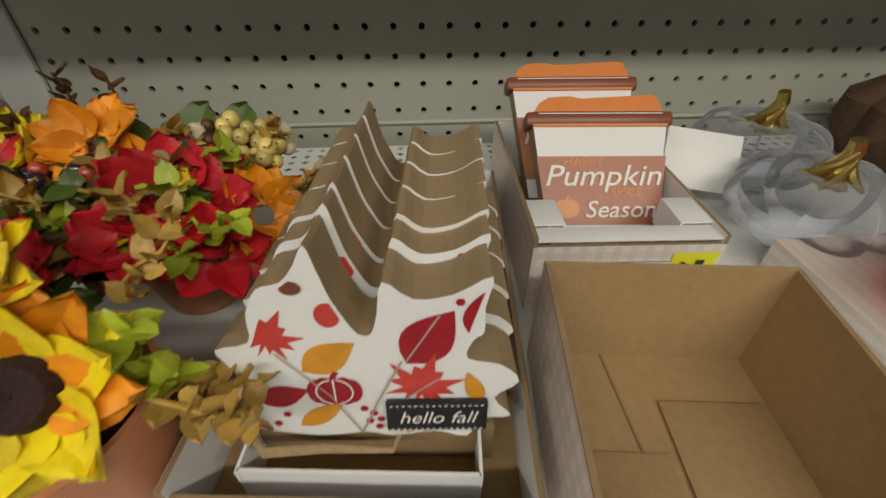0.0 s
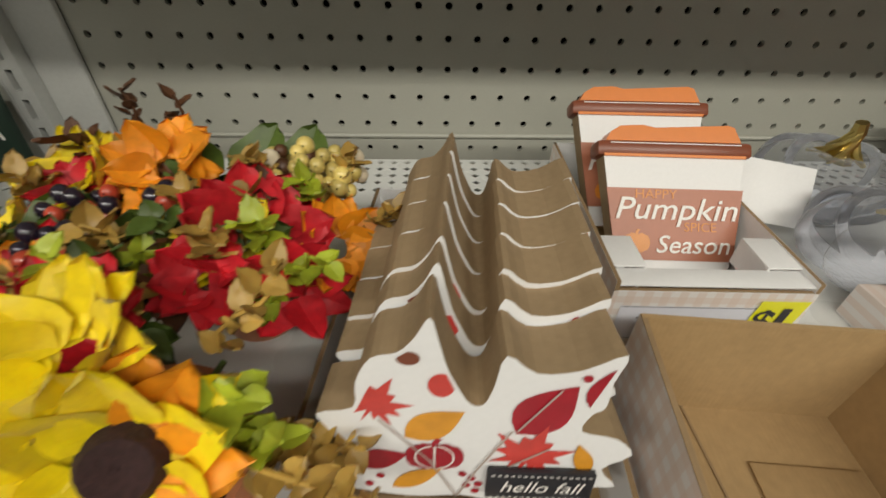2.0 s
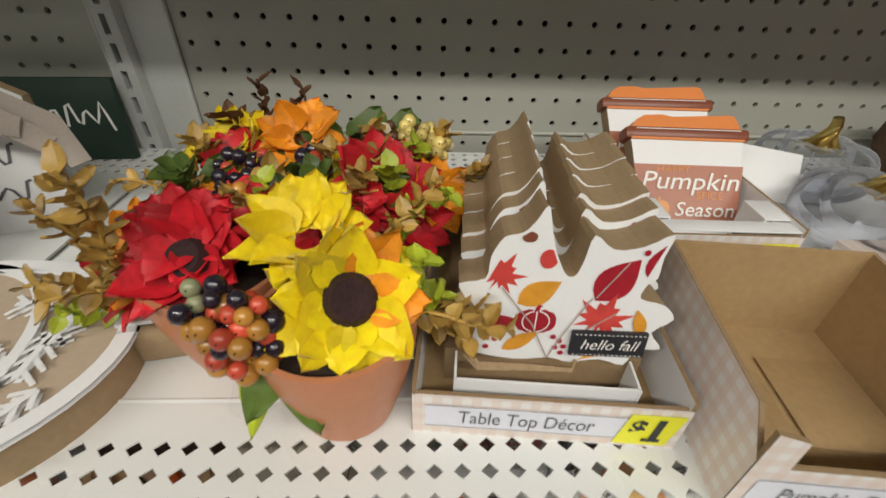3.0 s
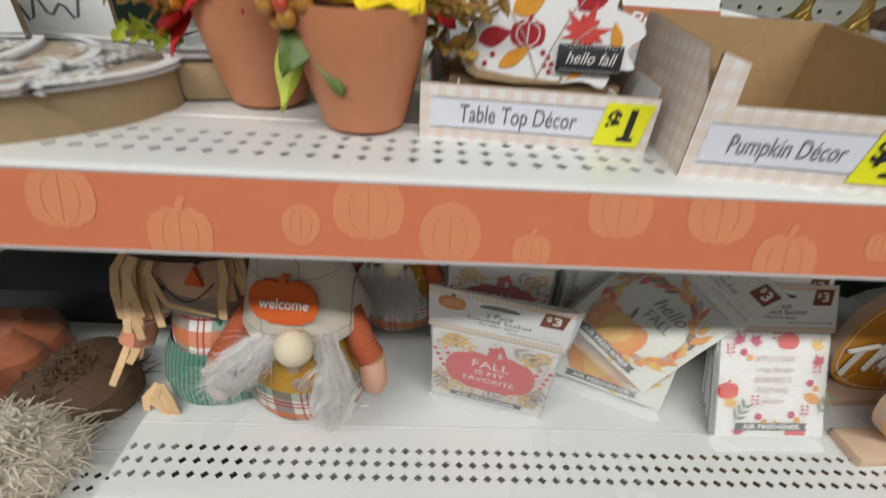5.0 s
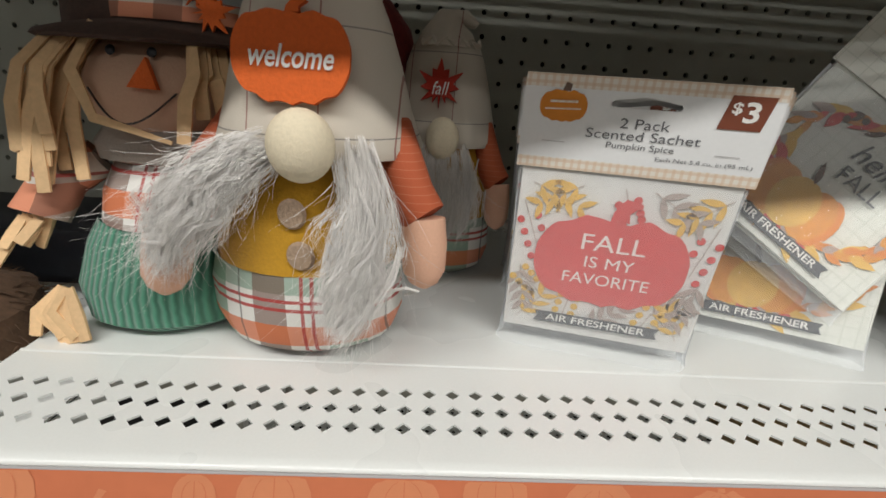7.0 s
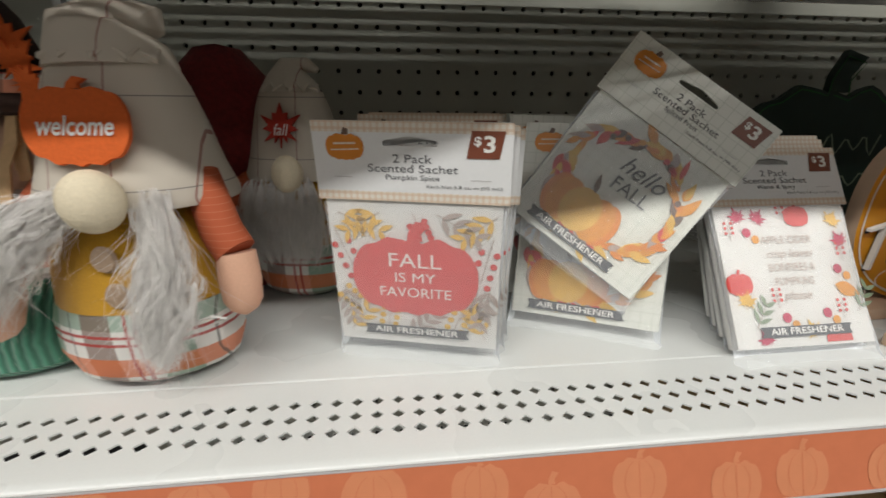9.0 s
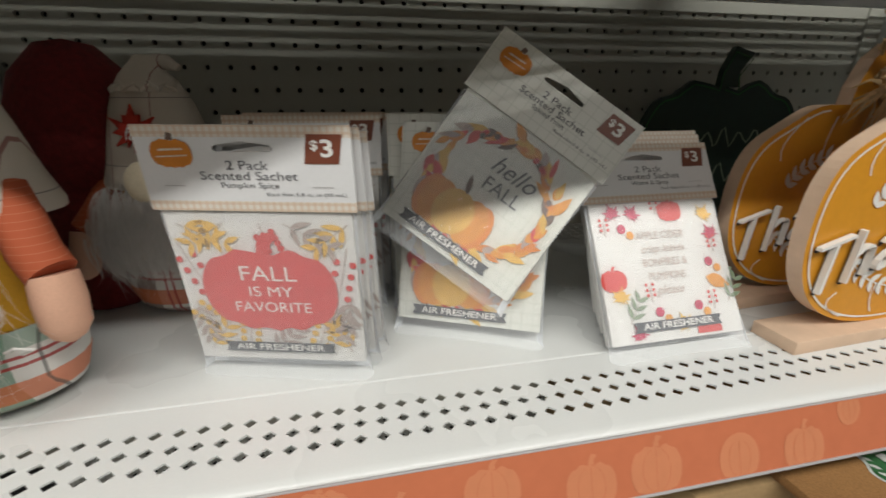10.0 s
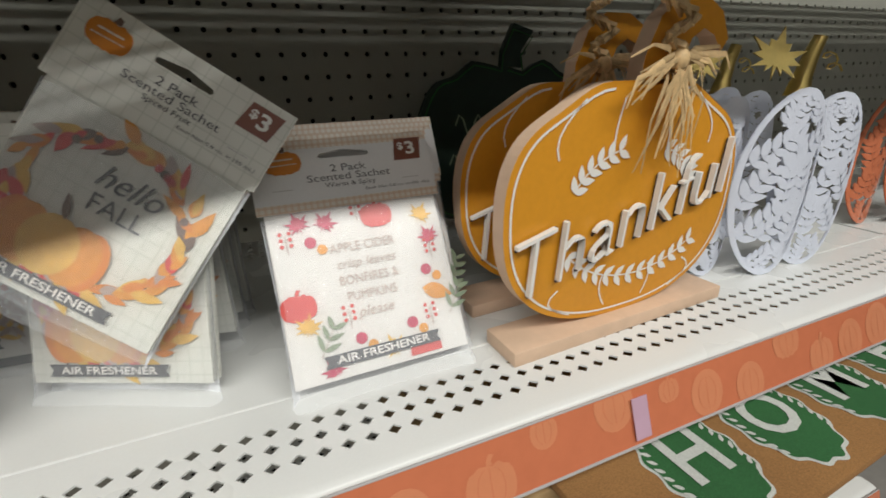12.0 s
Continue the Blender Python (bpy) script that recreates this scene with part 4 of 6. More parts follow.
def gnome(m, seed, emblem, lab, front=True):
    rng = random.Random(seed)
    s = Shape()
    wob = lambda a, t: 1 + .02 * math.sin(3 * a + 5 * t)
    # stuffed body: tartan below, felt waistcoat above
    bm_ = pose(-.009, 0, 0) if front else None
    s.lathe([(0.001, 0), (.038, .001), (.051, .008), (.057, .022), (.0575, .04), (.055, .052)], M_TARTAN, 28, bm_, wob, .78)
    s.lathe([(.055, .052), (.051, .075), (.045, .098), (.036, .118), (.02, .132)], M_FELTM, 28, bm_, wob, .78)
    # pointed linen hat with a slumped tip
    def brim(a, t):
        return 1 + (.05 * math.sin(2 * a + 1) + .03 * math.sin(5 * a)) * (1 - t)
    s.lathe([(.050, .112), (.0535, .1085), (.0545, .113), (.049, .128), (.043, .150), (.037, .170), (.032, .188)], M_LINEN, 32, None, brim, .85)
    tipp = [(0.0, 0, .184), (-.001, 0.001, .200), (-.003, .004, .214), (.004, .008, .222), (.016, .012, .218), (.022, .012, .212)] if front else [(0, 0, .184), (0, .003, .205), (.002, .008, .222), (.014, .010, .224), (.026, .010, .216)]
    rr = [.033, .030, .027, .022, .017, .004] if front else [.032, .024, .016, .010, .004]
    s.tube(tipp, rr, M_LINEN, 16)
    for k in range(5):
        a = -2.4 + k * .42
        s.tube([(.030 * math.cos(a), .026 * math.sin(a), .196 + .004 * (k % 2)), (.034 * math.cos(a + .25), .03 * math.sin(a + .25), .190), (.031 * math.cos(a + .5), .027 * math.sin(a + .5), .198)], [.001, .0035, .001], M_LINEN, 6)
    # felt emblem on the hat
    mm = pose(.0, -.0395, .150, -11, 0, 0)
    if emblem == "pumpkin":
        s.prism(pumpkin_outline(0, 0, .053, .037), -.002, .001, M_FELTO, None, mm)
        word(s, "welcome", 0, -.001, -.0028, .0125, M_TEXTW, shear=.25, bold=.0002, width=.038, m=mm)
    else:
        s.prism(maple_outline(0, 0, .024), -.002, .001, M_FELTR, None, mm)
        word(s, "fall", 0, -.001, -.0028, .013, M_TEXTW, shear=.25, m=mm)
    # nose
    s.ball((.0065, -.052, .116), (.0152, .0145, .0152), M_FELTC, 20, 14)
    # arms
    for k, el, ha in ((1, (.053, -.018, .092), (.063, -.026, .054)), (-1, (-.064, -.024, .085), (-.075, -.040, .046))):
        s.tube([(k * .040, -.006, .122), el, ((el[0] + ha[0]) / 2 + k * .003, (el[1] + ha[1]) / 2, (el[2] + ha[2]) / 2 + .008)], [.011, .0125, .0125], M_RUST, 12)
        q = Vector(((el[0] + ha[0]) / 2 + k * .003, (el[1] + ha[1]) / 2, (el[2] + ha[2]) / 2 + .008))
        h = Vector(ha)
        s.tube([q, q.lerp(h, .5), h, h + (h - q) * .22, h + (h - q) * .34], [.0118, .0128, .0118, .008, .002], M_SKIN, 12)
    if front:
        # waistcoat buttons
        for bx, bz in ((-.004, .083), (0, .063)):
            s.lathe([(.0001, .0025), (.0062, .0022), (.0075, 0)], M_BURLAP, 18, pose(bx, -.0405 if bz > .07 else -.0425, bz, 90, 0, 0))
        # two soft beards that part under the nose
        tress(s, rng, [(-.012, -.034, .118), (-.034, -.047, .101), (-.054, -.051, .080), (-.068, -.050, .058)], .0112, 210, 16)
        tress(s, rng, [(.026, -.032, .120), (.036, -.047, .094), (.035, -.052, .068), (.028, -.054, .046), (.022, -.053, .028)], .0100, 210, 16)
        s.tube([(.048, -.050, .052), (.056, -.054, .056), (.062, -.050, .053), (.055, -.049, .050)], .0008, M_TEXTW, 5)
    else:
        for a in range(7):
            tress(s, rng, [(-.030 + a * .0095, -.050, .112), (-.036 + a * .0115, -.056, .088), (-.038 + a * .012, -.056, .062), (-.030 + a * .0095, -.053, .040)], .0085, 60, 9)
    wide, tall = (1.02, 1.11) if front else (.84, 1.04)
    s.v = [(x * wide, y * (1 if front else .84), z * tall - .42 * max(0, z - .165)) for x, y, z in s.v]
    return tagged(part("gnome_doll", s, None, "", m), lab, "doll", "gnome dolls")


gnome(pose(.162, .062, LOW, 0, 0, -4), 21, "pumpkin", "gnome doll in tall linen hat with grey braided beard")
gnome(pose(.234, .184, LOW, 0, 0, -8), 22, "leaf", "gnome doll with full grey beard and maple leaf hat", False)


def scarecrow(m):
    rng = random.Random(5)
    s = Shape()
    wob = lambda a, t: 1 + .03 * math.sin(3 * a + 4 * t)
    s.lathe([(.001, 0), (.040, .001), (.053, .010), (.056, .03), (.052, .055), (.046, .07)], M_CORD, 28, None, wob, .8)
    s.lathe([(.046, .07), (.044, .09), (.036, .11), (.02, .12)], M_TARTAN, 24, None, wob, .8)
    s.box((-.010, -.040, .088), (.018, .004, .05), M_CORD, pose(0, 0, 0, -8, 12, 0), .0015)
    s.box((.028, -.034, .088), (.016, .004, .05), M_CORD, pose(0, 0, 0, -8, -8, 0), .0015)
    s.lathe([(.0001, .003), (.007, .003), (.009, .0015), (.009, 0)], M_PINE, 18, pose(.022, -.046, .058, 80, 0, 0))
    for bx, bz in ((-.0018, .0018), (.0018, .0018), (-.0018, -.0018), (.0018, -.0018)):
        s.ball((.022 + bx, -.0495, .058 + bz), .0007, M_BLACK, 6, 4)
    # scarf, head, face
    s.lathe([(.030, .108), (.044, .112), (.047, .122), (.040, .134)], M_SCARF, 26, None, lambda a, t: 1 + .05 * math.sin(5 * a), .85)
    s.ball((0, -.004, .158), (.052, .042, .040), M_FACE, 26, 18)
    nm = pose(.012, -.0475, .163, -4, 0, 0)
    s.prism([(-.0085, -.006), (.009, -.0065), (.001, .011)], -.002, .001, M_FELTO, None, nm)
    for ex in (-.010, .014):
        s.ball((ex, -.0445, .177), (.003, .0015, .003), M_BLACK, 8, 6)
    smile = [(-.026 + .0525 * i / 12, -.0415 - .0045 * math.sin(math.pi * i / 12), .155 - .019 * math.sin(math.pi * i / 12)) for i in range(13)]
    s.tube(smile, .0006, M_BLACK, 5)
    # brimmed felt hat with a band and a maple leaf
    s.lathe([(.040, .192), (.072, .182), (.076, .184), (.074, .187), (.044, .197)], M_HATBRN, 30, None, lambda a, t: 1 + .06 * math.sin(2 * a + .6), .8)
    s.lathe([(.045, .193), (.043, .210), (.038, .23), (.030, .25), (.016, .268), (.001, .272)], M_HATBRN, 26, pose(-.008, 0, 0, 0, -5, 0), lambda a, t: 1 + .05 * math.sin(3 * a + 6 * t), .85)
    s.lathe([(.0465, .196), (.0455, .209)], M_TARTANO, 26, None, None, .86)
    for q in range(3):
        s.prism(maple_outline(0, 0, .024 - .004 * q, q * .7), -.001, .001, M_FELTO, None, pose(.030 + q * .006, -.038, .226 - q * .012, 10, 0, 0))
    # straw-cloth hair, cut in strips
    for side in (-1, 1):
        for i in range(13 if side < 0 else 6):
            x = side * (.040 + .0014 * i) + rng.uniform(-.003, .003)
            y = -.03 + rng.uniform(-.012, .008)
            ln = rng.uniform(.06, .095) if side < 0 else rng.uniform(.04, .06)
            dx = rng.uniform(-.014, .010) if side < 0 else rng.uniform(-.004, .01)
            s.tube([(x * .8, y, .188), (x, y - .010, .166), (x + dx * .5, y - .014, .188 - ln * .6), (x + dx, y - .012, .188 - ln)], [.003, .0042, .0045, .0042], M_STRAWC, 5, None, .3)
    s.tube([(-.02, -.044, .192), (-.028, -.05, .165), (-.01, -.056, .140), (.03, -.05, .128)], [.003, .004, .003, .0012], M_STRAWC, 5, None, .3)
    # arms in checked sleeves, straw hands and feet
    for side, sh, ha in ((-1, (-.044, -.012, .108), (-.064, -.034, .074)), (1, (.044, -.012, .105), (.066, -.02, .070))):
        s.tube([sh, ((sh[0] + ha[0]) / 2 + side * .006, (sh[1] + ha[1]) / 2, (sh[2] + ha[2]) / 2 + .004), ha], [.013, .0155, .016], M_TARTANO, 12)
        for k in range(9):
            d = Vector((side * rng.uniform(-.002, .016), rng.uniform(-.016, .004), -rng.uniform(.012, .04)))
            h = Vector(ha) + Vector((rng.uniform(-.007, .007), rng.uniform(-.006, .006), 0))
            s.tube([h, h + d * .5, h + d], [.0035, .004, .0038], M_STRAWC, 5, None, .35)
    for k in range(8):
        h = Vector((-.046 + rng.uniform(-.006, .006), -.040, .03 + rng.uniform(-.006, .004)))
        s.tube([h, h + Vector((rng.uniform(-.012, .012), -.006, -.014)), h + Vector((rng.uniform(-.018, .018), -.010, -.0285))], [.004, .0045, .004], M_STRAWC, 5, None, .35)
    s.v = [(x, y + .24 * max(0, z - .02), z * 0.931) for x, y, z in s.v]
    return tagged(part("scarecrow_doll", s, None, "", m), "scarecrow doll in brown hat and green corduroy overalls", "doll")


scarecrow(pose(0.0555, 0.0800, LOW, 0, 0, -6))

# dark red plush hat doll at the back
rng = random.Random(3)
s = Shape().lathe([(.001, 0), (.04, .002), (.046, .03), (.04, .10), (.05, .12), (.052, .16), (.04, .20), (.02, .222), (.001, .226)], M_DKRED, 24, None, lambda a, t: 1 + .06 * math.sin(3 * a + 7 * t))
solid("plush_doll", s, "dark red plush autumn doll in the shade", "doll", pose(.165, .215, LOW))


# ---- lower shelf: thankful pumpkin signs ----
def big_pumpkin(w, h, n=72):
    """A round flat pumpkin whose foot is straight and whose stem hooks to one side."""
    pts = []
    for i in range(n + 1):
        a = math.radians(72 - 324 * i / n) + 0
        a = math.radians(78) - math.radians(336) * i / n
        x, z = math.cos(a), math.sin(a)
        x = math.copysign(abs(x) ** .82, x)
        z = math.copysign(abs(z) ** .82, z)
        k = 1 - (.035 * (1 + math.cos(3 * math.pi * x)) * (z > .4)) + .0
        pts.append((x * w / 2, max(.0, h / 2 + z * k * h / 2)))
    # hooked stem, from the crown's left round to its right
    st = [(-.008, h * .97), (-.006, h + .012), (.004, h + .034), (.020, h + .046), (.044, h + .046), (.060, h + .038), (.070, h + .022), (.064, h + .014), (.055, h + .024), (.044, h + .028), (.034, h + .022), (.028, h + .008), (.03, h * .97)]
    return pts, st


def line_strip(s, pts, width, y, mat, m=None):
    """A flat painted line."""
    n = len(pts)
    vs = []
    for i, p in enumerate(pts):
        a, b = Vector(pts[max(i - 1, 0)]), Vector(pts[min(i + 1, n - 1)])
        d = (b - a).normalized()
        o = Vector((-d.y, d.x)) * width / 2
        vs += [(p[0] + o.x, y, p[1] + o.y), (p[0] - o.x, y, p[1] - o.y)]
    s.add(vs, [(2 * i, 2 * i + 1, 2 * i + 3, 2 * i + 2) for i in range(n - 1)], mat, m)


def raffia_bow(s, c, rng, n=34):
    c = Vector(c)
    for i in range(n):
        a = rng.choice([rng.uniform(-.35, .35), rng.uniform(2.8, 3.5), rng.uniform(-2.1, -1.05), rng.uniform(-2.1, -1.05)])
        ln = rng.uniform(.022, .060) if a < -.6 else rng.uniform(.022, .048)
        d = Vector((math.cos(a), 0, math.sin(a)))
        e = c + d * ln + Vector((0, -rng.uniform(.002, .012), -ln * .18))
        s.tube([c, c + d * ln * .3 + Vector((rng.gauss(0, .003), -.009, .006)), c + d * ln * .65 + Vector((rng.gauss(0, .005), -.010, .003)), e], [.0014, rng.uniform(.0010, .0022), rng.uniform(.0008, .0018), .0005], M_RAFFIA, 4, None, .3)
    for i in range(16):
        k = i / 16
        a = k * 14
        s.tube([c + Vector((.010 * math.cos(a) - .012 * k, -.005 + .006 * math.sin(a), .004 + k * .05)), c + Vector((.013 * math.cos(a + 1.6) - .014 * k, -.008, .012 + k * .05)), c + Vector((.010 * math.cos(a + 3.1) - .016 * k, -.003, .016 + k * .052))], [.0022, .003, .002], M_RAFFIA, 5, None, .6)
    s.ball(c + Vector((0, -.006, .004)), (.006, .006, .007), M_RAFFIA, 10, 8)


def thankful_sign(m, seed, lab):
    rng = random.Random(seed)
    t = thing("pumpkin_sign", lab, "sign", m, "thankful pumpkin signs")
    W, H = .214, .166
    b = Shape().box((0, 0, .0055), (W * .97, .036, .011), M_PINE, None, .0012)
    part("base", b, t, "pale unpainted wooden base")
    out, st = big_pumpkin(W, H)
    s = Shape().prism([(x, z + .011) for x, z in out], -.006, .006, M_MUSTARD, M_PINE)
    body = part("board", s, t, "mustard painted pumpkin board with raw edge", smooth=False)
    s = Shape().prism([(x, z + .011) for x, z in st], -.006, .006, M_MUSTARD, M_PINE)
    part("stem", s, t, "mustard hooked stem", smooth=False)
    q = Shape()
    inn = [(x * .955, .011 + H / 2 + (z - H / 2) * .945) for x, z in out]
    line_strip(q, inn, .0016, -.0066, M_TEXTW)
    for x0, dx in ((-.05, -.02), (.05, .02), (-.018, -.006), (.02, .006)):
        line_strip(q, [(x0 + dx * math.sin(k * .5), .020 + k * .0055 * (1 - abs(x0) * 4)) for k in range(6)], .0013, -.0066, M_TEXTW)
        line_strip(q, [(x0 + dx * math.sin(k * .4), .166 - k * .007) for k in range(6)], .0013, -.0066, M_TEXTW)
    for cx, cz, r, a0, a1 in ((0.010, .100, .080, 3.75, 5.45), (0.0, .090, .060, 2.7, 1.9), (0.0, .090, .060, 1.15, .45)):
        n = 12 if a1 > 5 else 5
        pts = [(cx + r * math.cos(a0 + (a1 - a0) * i / n), cz + r * .75 * math.sin(a0 + (a1 - a0) * i / n)) for i in range(n + 1)]
        line_strip(q, pts, .0012, -.0066, M_TEXTW)
        for i in range(0, n + 1):
            x, z = pts[i]
            d = math.atan2(pts[min(i + 1, n)][1] - pts[max(i - 1, 0)][1], pts[min(i + 1, n)][0] - pts[max(i - 1, 0)][0])
            for sd in (-1, 1):
                q.flat(leaf_outline(x, z, .0115, .0052, d + sd * .8), -.0068 - .00002 * i, M_TEXTW)
    part("painted_line", q, body, "white painted sprigs and outline")
    w = Shape()
    word(w, "Thankful", -.012, .084, -.0105, .060, M_TEXTW, shear=.38, extrude=.0022, bold=-.0015, turn=-15, width=.198)
    w2 = Shape()
    # black copy shifted down and right: painted shadow of the raised letters
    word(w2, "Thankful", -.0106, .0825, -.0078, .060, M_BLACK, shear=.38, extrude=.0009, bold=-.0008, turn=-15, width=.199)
    lt = part("lettering", w, t, "raised white script lettering", smooth=False)
    part("lettering_shadow", w2, lt, "black offset copy of the lettering, painted as its shadow", smooth=False)
    r = Shape()
    raffia_bow(r, (.012, -.010, .182), rng, 50)
    part("raffia_bow", r, t, "tied raffia bow")
    return t


S1 = thankful_sign(pose(.8045, .0155, LOW, 0, 0, 3), 2, "mustard wooden pumpkin sign with raffia bow and white script")
copy_thing(S1, pose(.808, .085, LOW, 0, 0, 3))


# ---- lower shelf: pierced metal pumpkins ----
def pierced_panel(w, h, seed, bend):
    """One rib of a pierced sheet-metal pumpkin: oval rim with a lattice of leaf sprigs, bowed like a rib."""
    rng = random.Random(seed)
    s = Shape()
    rim = [(w / 2 * math.cos(2 * math.pi * i / 36), h / 2 + h / 2 * math.copysign(abs(math.sin(2 * math.pi * i / 36)) ** .85, math.sin(2 * math.pi * i / 36))) for i in range(37)]
    line_strip(s, rim, w * .13, 0, M_WMETAL)
    n = 5
    for i in range(n):
        z = h * (i + .5) / n
        half = w / 2 * math.sqrt(max(.05, 1 - ((z - h / 2) / (h / 2)) ** 2))
        for c in (-.5, .05, .55):
            cx = c * half + rng.uniform(-.004, .004)
            a = rng.uniform(.6, 2.4)
            ln = min(h / n * 1.2, half * .95)
            d = Vector((math.cos(a), math.sin(a)))
            line_strip(s, [(cx - d.x * ln * .6, z - d.y * ln * .6), (cx + d.x * ln * .6, z + d.y * ln * .6)], .0020, 0, M_WMETAL)
            for k in range(5):
                for sd in (-1, 1):
                    p = Vector((cx, z)) + d * ln * (-.5 + k * .24)
                    s.flat(leaf_outline(p.x, p.y, ln * .44, ln * .19, a + sd * .8, 5), 0, M_WMETAL)
    vs = []
    for x, y, z in s.v:
        k = (x / (w / 2)) ** 2 + ((z - h / 2) / (h / 2)) ** 2
        if k > 1:
            f = 1 / math.sqrt(k)
            x, z = x * f, h / 2 + (z - h / 2) * f
        vs.append((x, y + bend * (x / (w / 2)) ** 2, z))
    lo = min(v[2] for v in vs)
    s.v = vs + [(x, y + .0012, z) for x, y, z in vs]
    o = len(vs)
    s.f += [tuple(i + o for i in reversed(f)) for f in s.f]
    s.m += s.m
    return s


def metal_pumpkin(m, seed, lab, mat_swap=None):
    t = thing("metal_pumpkin", lab, "pumpkin decor", m, "pierced metal pumpkins")
    for k, (x, y, rz, w) in enumerate(((-.052, .006, 10, .074), (0, -.006, 0, .084), (.052, .006, -10, .074))):
        p = pierced_panel(w, .165 if k == 1 else .160, seed + k, .012)
        if mat_swap:
            p.mats = [mat_swap]
        part("pierced_rib", p, t, "", pose(x, y, 0, 0, 0, rz), smooth=False)
    g = Shape().tube([(0, .004, .158), (.001, .004, .172), (.003, .003, .188), (.007, .002, .202)], [.010, .007, .006, .005], M_GOLD, 10)
    part("stem", g, t, "gold metal stem")
    g = Shape().prism(maple_outline(0, 0, .026, .3), -.0006, .0006, M_GOLD, None, pose(-.040, -.008, .186, -20, 0, -10))
    part("leaf", g, t, "gold metal leaf")
    g = Shape().tube([(.02 + .006 * math.cos(k * .9), -.006 + k * .0008, .176 + .004 * math.sin(k * .9) + k * .0012 + .0) for k in range(14)], .0008, M_GOLD, 5)
    part("tendril", g, t, "curled gold wire tendril")
    return t


MP = metal_pumpkin(pose(.985, .022, LOW, 0, 0, -12), 41, "white pierced metal pumpkin with gold stem and leaf")
copy_thing(MP, pose(1.0, .10, LOW, 0, 0, -8))
copy_thing(MP, pose(1.010, .165, LOW, 0, 0, -10))
metal_pumpkin(pose(1.285, .045, LOW, 0, 0, -10), 61, "orange pierced metal pumpkin with gold stem", M_ORANGE)

# dark green chalk sign and red piece at the back
t = thing("script_sign", "dark green pumpkin-shaped board with white script", "sign", pose(.86, .262, LOW, -4, 0, 0))
s = Shape().prism(pumpkin_outline(0, .10, .25, .20), -.004, .004, M_GREENSIGN)
bd = part("board", s, t, smooth=False)
s = Shape()
line_strip(s, [(x * .95, .10 + (z - .10) * .95) for x, z in pumpkin_outline(0, .10, .25, .20)], .0018, -.0044, M_MATGRN)
for z, w in ((.13, .15), (.085, .17)):
    line_strip(s, [(-w / 2 + w * i / 30, z + .010 * math.sin(i * 1.3) * (1 + .4 * math.sin(i * .5))) for i in range(31)], .0022, -.0046, M_PRINTGRN)
part("script", s, bd, "white chalk script too loose to read")

# ---- bottom shelf: coir mats ----
def coir_mat(m, lab):
    t = thing("door_mat", lab, "door mat", m)
    s = Shape().box((.30, 0, .0), (.66, .40, .012), M_COIR, None, .004)
    part("coir_pile", s, t, "brown coir pile")
    for k, ch in enumerate("HOME"):
        o = Shape()
        cx = .098 + k * .112
        n = 104
        pts = [(cx + (.045 + .002 * math.cos(13 * 2 * math.pi * i / n)) * math.cos(2 * math.pi * i / n), (.058 + .002 * math.cos(13 * 2 * math.pi * i / n)) * math.sin(2 * math.pi * i / n) - .128) for i in range(n)]
        mm = pose(0, 0, .0065, -90, 0, 0)
        o.flat([(cx + (x - cx) * 1.06, -.128 + (z + .128) * 1.06) for x, z in pts], -.0002, M_MATWHT, mm)
        o.flat(pts, -.0008, M_MATGRN, mm)
        word(o, ch, cx, -.128, -.0020, .075, M_MATWHT, bold=.0012, m=mm)
        for sd in (-1, 1):
            for j in range(8):
                o.flat(leaf_outline(cx + sd * (.034 + .004 * math.sin(j * .5)), -.165 + j * .009, .010, .004, 1.57 - sd * .7), -.0014, M_MATWHT, mm)
        part("oval_letter", o, t, "green oval with a white letter %s" % ch, smooth=False)
    return t


MATS = coir_mat(pose(.780, .10, .800, 0, 0, 3), "brown coir door mat with green ovals and white letters")
s = Shape().box((0, 0, .0768), (.9, .30, .1536), M_KRAFT, None, .003)
solid("stock_carton", s, "plain kraft carton under the door mats", "carton", pose(1.12, .16, BASE))


